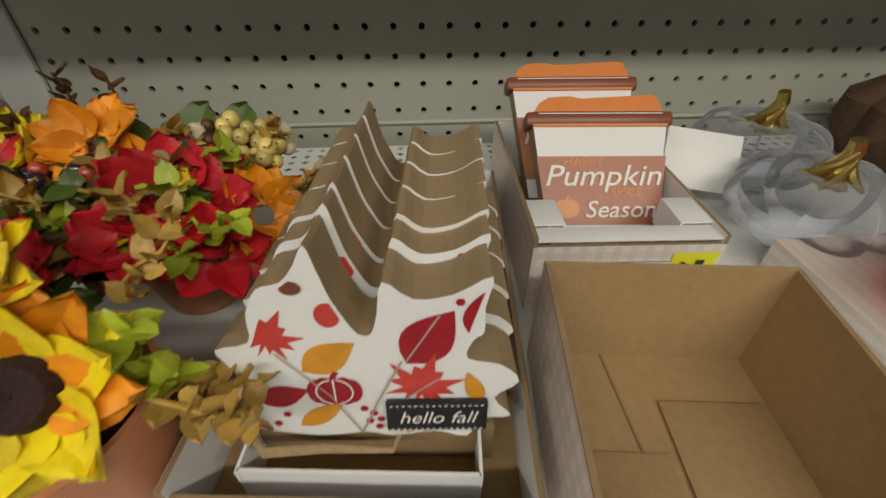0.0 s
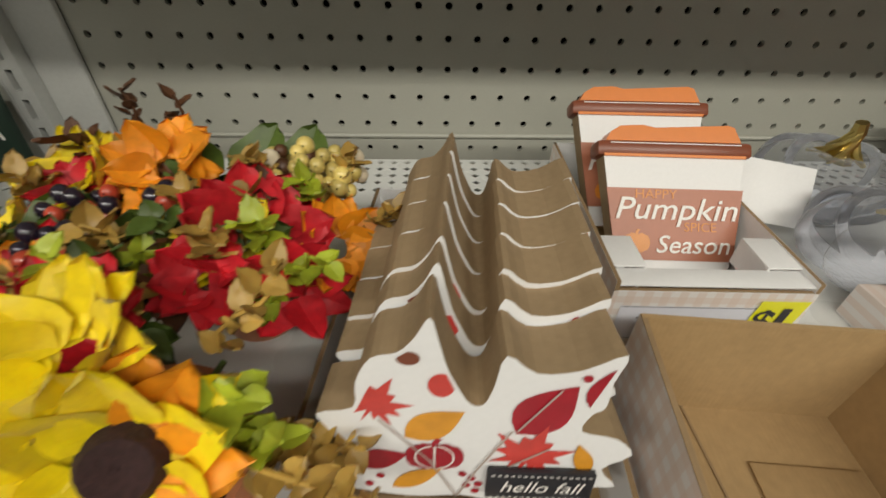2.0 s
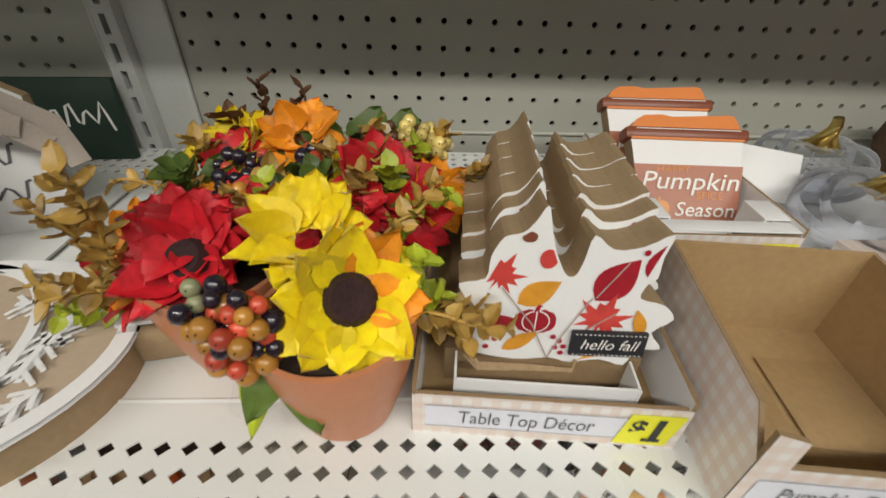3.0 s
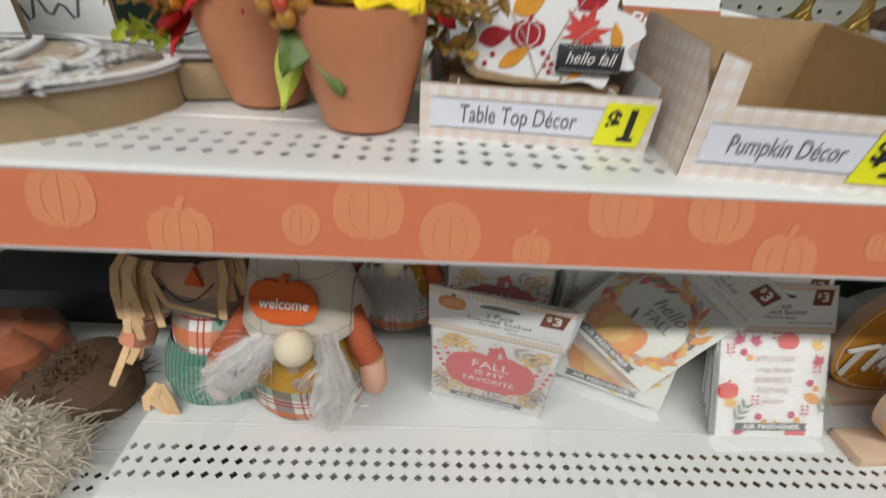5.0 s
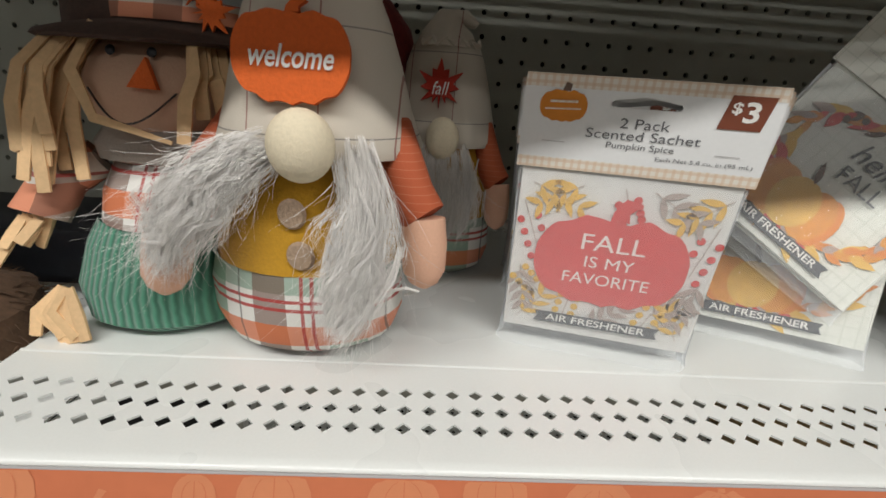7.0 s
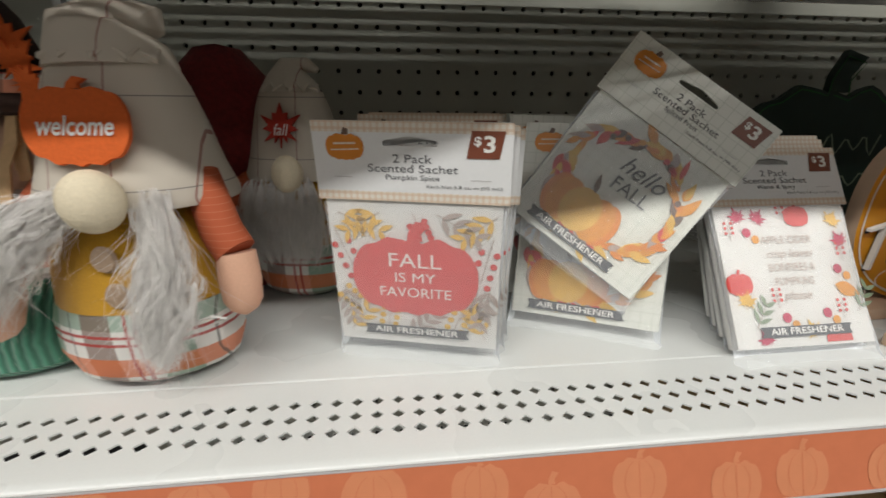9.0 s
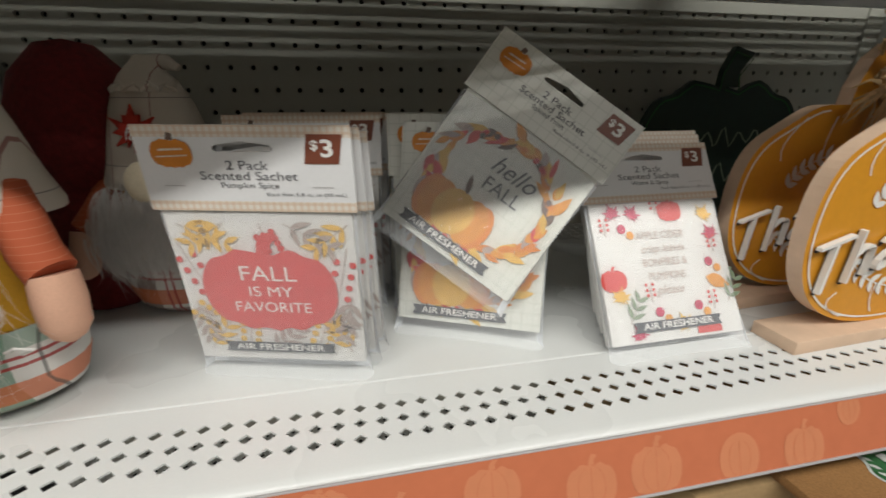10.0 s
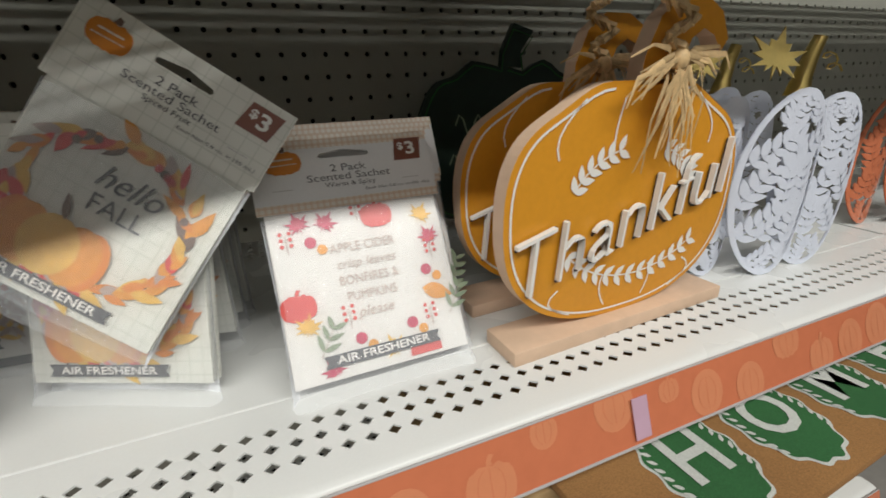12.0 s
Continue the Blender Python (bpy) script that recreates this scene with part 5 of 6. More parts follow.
# ---- upper shelf: cartons ----
def tray(name, lab, w0, depth, h, m, text, front_h, wall=0.0022, side_drop=True, lining=M_KRAFT):
    """A display carton: gingham outside, kraft inside, sides that step down to a low front with a label."""
    t = thing(name, lab, "display box", m, "display cartons")
    hw = w0 / 2
    s = Shape().box((0, depth / 2, .0015), (w0, depth, .003), M_KRAFT)
    part("bottom", s, t, "kraft carton floor with folded flaps")
    s = Shape().box((0, depth - wall / 2, h / 2), (w0, wall, h), lining)
    part("back_wall", s, t)
    for k in (-1, 1):
        s = Shape()
        n = [(0, 0), (depth, 0), (depth, h), (depth * .12, h * .90), (0, front_h + .004)] if side_drop else [(0, 0), (depth, 0), (depth, h), (0, h)]
        mm = pose(k * hw, 0, 0, 0, 0, 90)
        s.prism(n, 0 if k > 0 else -wall, wall if k > 0 else 0, lining, M_KRAFTD, mm)
        vs = [(k * (hw + .0003), a, b) for a, b in n]
        s.add(vs, [tuple(range(len(n)))], M_GINGSIDE)
        part("side_wall", s, t)
    s = Shape()
    n = [(-hw, 0), (hw, 0), (hw, front_h), (-hw, front_h)] if not side_drop else [(-hw, 0), (hw, 0), (hw, front_h + .012), (hw - .012, front_h + .010), (hw - .018, front_h), (-hw + .014, front_h), (-hw + .013, front_h + .018), (-hw, front_h + .022)]
    s.prism(n, 0, wall, lining, M_KRAFTD)
    s.flat(n, -.0004, M_GINGHAM)
    fr = part("front_wall", s, t, "gingham printed front")
    q = Shape()
    q.flat([(-hw + .006, front_h * .22), (hw - .004, front_h * .22), (hw - .004, front_h * .78), (-hw + .006, front_h * .78)], -.0008, M_LABELW)
    for z in (.235, .765):
        q.flat([(-hw + .006, front_h * z), (hw - .004, front_h * z), (hw - .004, front_h * (z + .012)), (-hw + .006, front_h * (z + .012))], -.0010, M_GREYINK)
    word(q, text, -.010, front_h * .5, -.0012, .0135, M_GREYINK, shear=.05, width=w0 * .50)
    part("front_label", q, fr, "white label with grey words")
    q = Shape()
    x = hw - .018
    q.flat([(x - .013, front_h * .12), (x + .012, front_h * .12), (x + .016, front_h * .9), (x - .009, front_h * .9)], -.0014, M_YELLOW)
    word(q, "$", x - .0045, front_h * .58, -.0018, front_h * .46, M_BLACK, shear=.08, bold=.0005)
    word(q, "1", x + .0045, front_h * .50, -.0018, front_h * .74, M_BLACK, shear=.08, bold=.0007)
    q.box((x + .0040, -.0018, front_h * .265), (.0085, .0002, .0022), M_BLACK)
    part("price_tag", q, fr, "bright yellow price tag")
    return t


# empty carton
E1 = tray("display_carton", "empty kraft and gingham display carton, open towards the aisle", .110, .114, .064, pose(.4495, -.0365, UP, 0, 0, -6), "Pumpkin Décor", .036)
s = Shape()
for a, b, c in (((.002, .03), (.05, .085), .0042), ((-.052, .02), (-.002, .06), .0036)):
    s.box(((a[0] + b[0]) / 2, (a[1] + b[1]) / 2, c), (b[0] - a[0], b[1] - a[1], .0012), M_KRAFT, None, .0004)
s.box((-.006, .085, .0034), (.0012, .06, .0006), M_KRAFTD, pose(0, 0, 0, 0, 0, 6))
part("floor_flap", s, E1, "interlocked kraft floor flaps")
# carton of wooden leaves
E2 = tray("display_carton", "low gingham display carton holding wooden leaf signs", .127, .225, .036, pose(.3255, .002, UP, 0, 0, -5), "Table Top Décor", .030, side_drop=False, lining=M_WHITE)
s = Shape().box((0, .125, .014), (.10, .19, .027), M_KRAFTD).box((0, .012, .014), (.088, .0012, .026), M_WHITE).box((-.044, .02, .014), (.0012, .018, .026), M_WHITE).box((.044, .02, .014), (.0012, .018, .026), M_WHITE)
part("insert", s, E2, "folded white card insert")
# carton of cups, behind the empty one
E3 = tray("display_carton", "gingham display carton holding cup-shaped signs", .104, .16, .052, pose(.4635, .113, UP, 0, 0, -2), "Table Top Décor", .046, side_drop=False, lining=M_WHITE)
s = Shape().box((0, .0075, .0485), (.101, .013, .0012), M_WHITE, None, .0003)
for k in (-1, 1):
    s.box((k * .0415, .0265, .0505), (.019, .026, .0012), M_WHITE, None, .0003)
    s.box((k * .0325, .0265, .042), (.0012, .026, .016), M_WHITE)
part("insert", s, E3, "folded white card insert with a cut-out front")


# ---- upper shelf: wooden leaf signs ----
LEAF = [(.045, .0), (.030, .004), (.012, .001), (.0, .004), (-.022, .002), (-.050, .008), (-.054, .016), (-.046, .028), (-.052, .046), (-.056, .056), (-.042, .060), (-.040, .074), (-.034, .086), (-.025, .089), (-.019, .096), (-.014, .105), (-.011, .095), (-.008, .083), (-.004, .073), (.001, .064), (.006, .064),
        (.009, .074), (.012, .089), (.023, .081), (.038, .083), (.052, .091), (.050, .077), (.050, .064), (.046, .060), (.044, .050), (.058, .046), (.066, .036), (.056, .026), (.064, .014), (.050, .012)]


def smooth_loop(pts, k=3):
    out = []
    n = len(pts)
    for i in range(n):
        p0, p1, p2, p3 = [Vector(pts[(i + d) % n]) for d in (-1, 0, 1, 2)]
        for j in range(k):
            t = j / k
            out.append(tuple(.5 * ((2 * p1) + (p2 - p0) * t + (2 * p0 - 5 * p1 + 4 * p2 - p3) * t * t + (3 * p1 - p0 - 3 * p2 + p3) * t ** 3)))
    return out


LEAFS = [(x * .83, z * .80) for x, z in smooth_loop(LEAF)]


def inside(p, poly):
    x, z = p
    c = False
    for i in range(len(poly)):
        (x0, z0), (x1, z1) = poly[i - 1], poly[i]
        if (z0 > z) != (z1 > z) and x < (x1 - x0) * (z - z0) / (z1 - z0) + x0:
            c = not c
    return c


def leaf_sign(m):
    t = thing("leaf_sign", "thick leaf-shaped wooden sign with autumn leaf print", "sign", m, "leaf signs in the carton")
    s = Shape().prism(LEAFS, 0, .0206, M_WHITE, M_MDF)
    b = part("board", s, t, "white front with raw brown fibreboard edge", smooth=False)
    q = Shape()
    rim = [((x - .003) * 1.206 + .003, (z - .036) * 1.206 + .045) for x, z in LEAFS]
    Y = -.0004
    def lay(pts, y, mat):
        if all(inside(p, rim) for p in pts):
            q.flat(pts, y, mat)
        else:
            pts = [p if inside(p, rim) else None for p in pts]
            pts = [p for p in pts if p]
            if len(pts) > 3:
                q.flat(pts, y, mat)
    lay(maple_outline(-.036, .062, .017, .5), Y, M_PRINTRED)
    lay(leaf_outline(-.024, .044, .028, .016, .6), Y - .0001, M_PRINTOCH)
    lay(leaf_outline(.020, .048, .034, .022, .95), Y - .0001, M_PRINTDRED)
    lay(leaf_outline(.050, .060, .028, .018, 1.4), Y - .0001, M_PRINTDRED)
    lay(maple_outline(.026, .034, .021, .3), Y - .0002, M_PRINTRED)
    lay(pumpkin_outline(-.012, .032, .024, .017), Y - .0002, M_PRINTDRED)
    for k in (-.5, 0, .5):
        line_strip(q, [(-.012 + k * .016 * math.cos(a), .032 + .0075 * math.sin(a)) for a in [-1.4 + i * .35 for i in range(9)]], .0008, Y - .0005, M_TEXTW)
    lay(circle(-.022, .087, .0042, .0032), Y - .0002, M_BRNBOX)
    lay(circle(-.010, .074, .005, .006), Y - .0002, M_PRINTRED)
    lay(leaf_outline(-.046, .026, .024, .013, .3), Y - .0002, M_PRINTDRED)
    lay(leaf_outline(-.030, .010, .026, .010, .6), Y - .0003, M_PRINTOCH)
    lay(leaf_outline(.052, .024, .02, .008, 1.9), Y - .0003, M_PRINTOCH)
    lay(maple_outline(.024, .008, .010, 2), Y - .0003, M_PRINTOCH)
    for x, z in ((.004, .018), (.007, .014), (.002, .013), (.006, .009), (.0, .021), (.044, .052), (.032, .082), (.042, .080), (-.035, .018), (-.04, .012)):
        lay(circle(x, z, .0018, n=10), Y - .0004, M_PRINTDRED)
    for p in ([(-.002, .005), (.006, .025), (.018, .05)], [(-.002, .005), (-.014, .03), (-.034, .055)], [(.02, .05), (.034, .074)], [(.01, .02), (.034, .04)]):
        line_strip(q, p, .0009, Y - .0006, M_PRINTTAUPE)
    q.v = [(x * .8, y, z * .8) for x, y, z in q.v]
    part("leaf_print", q, b, "red, crimson and ochre leaf print")
    g = Shape().box((.026, -.0022, .0150), (.036, .0025, .0145), M_BLACK, None, .0006)
    g.v = [(x, y, z * 1.0) for x, y, z in g.v]
    tg = part("tag", g, t, "black tag with stitched edge")
    q = Shape()
    word(q, "hello fall", .026, .0150, -.0038, .0085, M_TEXTW, shear=.3, width=.028)
    for z in (.0090, .0210):
        for i in range(16):
            q.box((.010 + i * .00213, -.0036, z), (.0011, .0002, .0003), M_TEXTW)
    part("tag_words", q, tg, "white script on the tag")
    g = Shape()
    for k in range(3):
        g.tube([(-.042, -.003, .006 + k * .003), (-.036, -.009, .003 + k * .0015), (-.015, -.006, .001 + k * .001), (.010, -.007, .002), (.012, -.003, .005)], .0011, M_TWINE, 6)
    part("twine", g, t, "knotted jute twine")
    return t


LS = leaf_sign(pose(.3295, .0265, UP + .0275, -8, 0, -3))
for k in range(1, 6):
    copy_thing(LS, pose(.3300 + .0020 * k, .0290 + .0208 * k, UP + .0275, -7 if k == 1 else -1.5, 0, -3 - .5 * (k % 2)))


# ---- upper shelf: cup signs ----
def cup_sign(m):
    t = thing("cup_sign", "wooden takeaway-cup sign with orange lid and script", "sign", m, "cup signs in the carton")
    s = Shape().prism([(-.034, 0), (.034, 0), (.0445, .0985), (-.0445, .0985)], 0, .014, M_WHITE, M_MDF)
    cup = part("cup", s, t, "white cup body", smooth=False)
    s = Shape().prism([(-.0365, .017), (.0365, .017), (.0427, .072), (-.0427, .072)], -.0016, -.0002, M_SLEEVE)
    sl = part("sleeve", s, t, "terracotta sleeve", smooth=False)
    s = Shape().box((0, .0065, .103), (.098, .0165, .0125), M_LIDB, None, .003)
    part("lid_band", s, t, "russet lid rim")
    s = Shape().prism([(-.0435, .109), (.0425, .109), (.038, .121), (.034, .1225), (-.012, .1195), (-.020, .1215), (-.034, .1205), (-.040, .116)], 0, .014, M_LIDO)
    part("lid", s, t, "orange lid")
    s = Shape().box((0, -.001, .0975), (.089, .001, .0022), M_LIDO)
    s.box((0, -.0022, .1065), (.082, .0006, .0007), M_TEXTW)
    part("lid_line", s, t, "orange and white lines")
    q = Shape()
    word(q, "HAPPY", -.012, .0672, -.0020, .0100, M_PRINTORG, width=.026)
    word(q, "SPICE", .016, .0425, -.0020, .0100, M_PRINTORG, width=.020)
    word(q, "Pumpkin", .0, .0555, -.0024, .024, M_TEXTW, shear=.25, bold=.0001, width=.076)
    word(q, "Season", .011, .0285, -.0024, .019, M_TEXTW, shear=.25, bold=.0001, width=.046)
    q.flat(pumpkin_outline(-.0235, .030, .0165, .015), -.0020, M_PRINTORG)
    part("sleeve_print", q, sl, "white script and orange words")
    for o in t.children_recursive:
        for v in o.data.vertices:
            v.co.z *= 0.82
    return t


CS = cup_sign(pose(.4715, .155, UP + .013, -40, 0, -3))
copy_thing(CS, pose(.468, .207, UP + .019, -38, 0, -2))


# ---- upper shelf: glass pumpkins ----
def glass_pumpkin(m, mat, lab, r=.052, h=.058):
    """A blown pumpkin of nine bulging lobes, hollow, with a short twisted stem."""
    t = thing("glass_pumpkin", lab, "pumpkin decor", m, "glass pumpkins")
    n = 18
    prof = [(r * math.sin(math.pi * k / n) ** .72 * (1 if k else 0) + .0005, h * .5 * (1 - math.cos(math.pi * k / n)) - h * .20 * max(0, (k - 12) / 6) ** 2) for k in range(n + 1)]
    rib = lambda a, t_: .82 + .20 * abs(math.sin(4 * a)) ** .8
    s = Shape().lathe(prof, mat, 126, None, rib)
    part("body", s, t)
    g = Shape().tube([(0, 0, h * .74), (.001, 0, h * .86), (.002, -.001, h * 1.0), (.003, -.002, h * 1.14), (.001, -.002, h * 1.27)], [.012, .0075, .0058, .0052, .0044], M_GOLD, 7)
    for k in range(5):
        a = k * 1.257
        g.tube([(.020 * math.cos(a), .020 * math.sin(a), h * .80), (.011 * math.cos(a + .3), .011 * math.sin(a + .3), h * .86), (.002 + .005 * math.cos(a + 1), -.001 + .005 * math.sin(a + 1), h * 1.0), (.003 + .004 * math.cos(a + 2), -.002 + .004 * math.sin(a + 2), h * 1.16)], [.0015, .003, .0022, .0015], M_GOLD, 6)
    part("stem", g, t, "twisted gold stem")
    return t


glass_pumpkin(pose(.640, .262, UP), M_GLASSC, "clear ribbed glass pumpkin with gold stem", .052, .060)
glass_pumpkin(pose(.622, .172, UP), M_GLASSC, "clear ribbed glass pumpkin with gold stem beside a carton", .054, .060)
glass_pumpkin(pose(.632, .055, UP + .0245), M_GLASSR, "deep red ribbed glass pumpkin with gold stem", .050, .050)
glass_pumpkin(pose(.745, .062, UP), M_GLASSR, "deep red ribbed glass pumpkin with gold stem at the carton", .052, .055)
s = Shape().box((0, 0, 0), (.060, .0008, .045), M_WHITE, None, .0002)
solid("paper_sheet", s, "loose white printed leaflet leaning behind glass", "paper", pose(.570, .226, UP + .036, -35, 8, -6))
s = Shape().box((0, 0, .012), (.13, .12, .024), M_GINGHAM, None, .001)
s.flat([(-.05, .006), (-.03, .006), (-.03, .02), (-.05, .02)], -.0608, M_MATGRN)
solid("display_carton", s, "low gingham carton printed with small pumpkins", "display box", pose(.640, .082, UP - .0), group="display cartons")
# orange and brown plush pumpkins further along
for k, (x, y, mt, r) in enumerate(((.815, .19, M_RUSTPL, .075), (.96, .12, M_DKRED, .08), (.80, .345 - .06, M_BRNPLUSH, .06))):
    s = Shape().lathe([(.002, 0), (r * .7, .003), (r, r * .5), (r * .95, r * .9), (r * .5, r * 1.25), (.004, r * 1.2)], mt, 60, None, lambda a, t_: .88 + .14 * abs(math.sin(4 * a)))
    s.tube([(0, 0, r * 1.15), (.004, 0, r * 1.4), (.014, 0, r * 1.6)], [.013, .01, .008], M_GOLD if k == 1 else M_PETO, 8)
    solid("plush_pumpkin", s, "ribbed fabric pumpkin in rust brown", "pumpkin decor", pose(x, y, UP), group="fabric pumpkins")


# ---- upper shelf: potted silk flowers ----
def facing(c, d, spin=0.0):
    """A pose at c whose +z points along d."""
    q = Vector(d).to_track_quat("Z", "Y")
    return Matrix.Translation(c) @ q.to_matrix().to_4x4() @ pose(0, 0, 0, 0, 0, spin)


def blossom(t, c, d, r, mat, rng, n=13, rows_=2, disc=True, name="flower", lab="", tilt=22, mat2=None):
    s = Shape()
    base = facing(c, d)
    for j in range(rows_):
        for i in range(n):
            a = 360 / n * (i + .5 * j) + rng.uniform(-8, 8)
            mm = base @ pose(0, 0, .002 * j, 0, 0, a) @ pose(0, r * .22, 0, tilt - 14 * j + rng.uniform(-14, 14), rng.uniform(-14, 14), 0)
            s.petal(mm, r * rng.uniform(.75, .95), r * rng.uniform(.55, .78), mat2 if (mat2 and rng.random() < .15) else mat, rng.uniform(-.25, .3), rng.uniform(.1, .45), .62)
    if disc:
        s.lathe([(r * .34, .0), (r * .34, .004), (r * .26, .0085), (r * .13, .0075), (.0003, .006)], M_DISC, 20, base)
    return part(name, s, t, lab)


def tuft(t, c, d, rng, mat, n, length, size, name, lab, wide=.55):
    """A sprig: stem with rounded leaves set round it."""
    s = Shape()
    c, d = Vector(c), Vector(d).normalized()
    side = d.cross(Vector((.2, .9, .3))).normalized()
    up = d.cross(side)
    pts = [c + d * length * k / 5 + side * .004 * math.sin(k * 1.3) for k in range(6)]
    s.tube(pts, .0009, mat, 5)
    for i in range(n):
        k = (i + .5) / n
        a = i * 2.4 + rng.uniform(-.3, .3)
        o = (side * math.cos(a) + up * math.sin(a) + d * .55).normalized()
        q = o.to_track_quat("Y", "Z").to_matrix().to_4x4()
        s.petal(Matrix.Translation(c + d * length * k) @ q @ pose(0, 0, 0, 0, rng.uniform(-40, 40), 0), size * rng.uniform(.7, 1.1), size * wide * rng.uniform(.9, 1.15), mat, rng.uniform(-.2, .35), .25, .75, 5)
    return part(name, s, t, lab)


def berries(t, c, r, n, size, mats, rng, name="berry_cluster", lab=""):
    s = Shape()
    done = []
    for i in range(n * 8):
        if len(done) >= n:
            break
        v = Vector((rng.gauss(0, 1), rng.gauss(0, 1), rng.gauss(0, 1))).normalized() * rng.uniform(.5, 1)
        p = Vector(c) + Vector((v.x * r[0], v.y * r[1], v.z * r[2]))
        if all((p - q).length > size * 1.35 for q in done):
            done.append(p)
            k = size * rng.uniform(.8, 1.12)
            s.ball(p, (k, k, k * 1.06), rng.choice(mats), 12, 9)
            s.ball(p + Vector((0, -k * .9, k * .35)), k * .12, M_BERB, 5, 4)
    for p in done[::2]:
        s.tube([Vector(c) + Vector((0, r[1], -r[2])), p], .0006, M_BRNLEAF, 4)
    return part(name, s, t, lab)


def pot(t, x, y, tall=.072, r=.036):
    s = Shape().lathe([(.001, 0), (r * .52, 0), (r * .66, .003), (r * .86, tall * .45), (r * .98, tall * .78), (r, tall * .97), (r * 1.0, tall), (r * .93, tall), (r * .9, tall * .85), (r * .88, tall * .8)], M_TERRA, 40, pose(x, y, 0))
    part("pot", s, t, "smooth terracotta-coloured pot")
    s = Shape().lathe([(r * .885, tall * .82), (r * .5, tall * .9), (.0005, tall * .92)], M_SOIL, 24, pose(x, y, 0))
    part("foam", s, t, "dark planting foam")


def local(p):
    return Vector(p) - Vector((0, 0, UP))


rng = random.Random(14)
def loc(p):
    return local(p) + Vector((-0.008, 0.012, -0.016))


P1 = thing("potted_flowers", "terracotta pot of yellow silk sunflowers with berry cluster", "artificial flowers", pose(0, 0, UP), "potted silk flowers")
pot(P1, .229, .024, .064, .036)
blossom(P1, loc((.245, .008, 1.352)), (.28, -.75, .62), .033, M_PETY, rng, 9, 2, True, "sunflower", "yellow silk sunflower with dark disc", 30, M_PETO)
blossom(P1, loc((.226, .030, 1.366)), (-.1, -.3, .95), .029, M_PETY, rng, 7, 2, False, "yellow_flower", "yellow silk flower", 40)
berries(P1, loc((.206, -.008, 1.349)), (.016, .013, .019), 46, .0043, [M_BERR, M_BERR, M_BERO, M_BERO, M_BERB], rng, lab="red, ochre and black berry cluster")
berries(P1, loc((.197, -.006, 1.359)), (.010, .012, .012), 14, .0040, [M_BERB, M_BERB, M_BERG], rng, lab="black berry cluster")
for c, d in (((.214, -.002, 1.332), (-.1, -.9, -.75)), ((.222, -.004, 1.326), (.3, -.8, -.7)), ((.232, .0, 1.335), (.5, -.7, -.4))):
    s = Shape().petal(facing(loc(c), (.1, -.6, .8)) @ pose(0, 0, 0, 180, 0, rng.uniform(-40, 40)) @ pose(0, 0, 0, 0, 0, 0), .032, .018, M_GREEN, .3, .2, .7)
    part("leaf", s, P1, "dark green leaf")
s = Shape().petal(Matrix.Translation(loc((.205, .0, 1.325))) @ Vector((-.1, -.25, -1)).to_track_quat("Y", "Z").to_matrix().to_4x4(), .04, .015, M_LIME, .2, .3, .7)
part("leaf", s, P1, "hanging green leaf")
for c, d, n, ln in (((.252, .022, 1.338), (.75, -.2, .25), 14, .035), ((.256, .02, 1.350), (.7, -.1, .6), 10, .026)):
    tuft(P1, loc(c), d, rng, M_LIME, n, ln, .013, "leaf_sprig", "lime leaf sprig", .7)
for c, d, n, ln in (((.262, .024, 1.335), (.9, -.15, .05), 16, .045), ((.27, .012, 1.340), (.85, -.3, .12), 14, .045), ((.262, .03, 1.325), (.8, -.3, -.15), 12, .04), ((.255, .045, 1.35), (.5, .1, .7), 12, .045)):
    tuft(P1, loc(c), d, rng, M_TANLEAF, n, ln, .0115, "tan_sprig", "tan eucalyptus sprig", .62)
s = Shape()
for e in ((.245, .01, 1.345), (.226, .03, 1.36), (.206, -.004, 1.34), (.25, .02, 1.335), (.262, .026, 1.33), (.255, .045, 1.345)):
    s.tube([(.233, .021, .05), Vector((.233, .021, .06)).lerp(loc(e), .4), loc(e)], .0012, M_GREEN, 5)
part("stems", s, P1, "thin green stems")

def loc(p):
    return local(p) + Vector((-0.014, 0.016, -0.012))


P2 = thing("potted_flowers", "terracotta pot of crimson silk flowers with tan sprigs", "artificial flowers", pose(0, 0, UP), "potted silk flowers")
pot(P2, .162, .062, .064, .036)
blossom(P2, loc((.172, .036, 1.342)), (-.1, -.6, .8), .032, M_PETR, rng, 8, 2, True, "crimson_flower", "crimson silk flower", 32, None)
blossom(P2, loc((.142, .050, 1.330)), (-.5, -.6, .6), .034, M_PETR, rng, 8, 2, True, "crimson_flower", "crimson silk flower with orange throat", 28, M_PETO)
blossom(P2, loc((.176, .072, 1.338)), (0, -.3, .95), .034, M_PETR, rng, 8, 2, True, "crimson_flower", "crimson silk flower", 35, M_PETO)
berries(P2, loc((.188, .078, 1.348)), (.017, .014, .013), 26, .0048, [M_BERR, M_BERR, M_BERO], rng, lab="red berry cluster")
berries(P2, loc((.176, .092, 1.352)), (.016, .012, .008), 12, .0046, [M_BERB, M_BERB, M_BERR], rng, lab="black berry cluster")
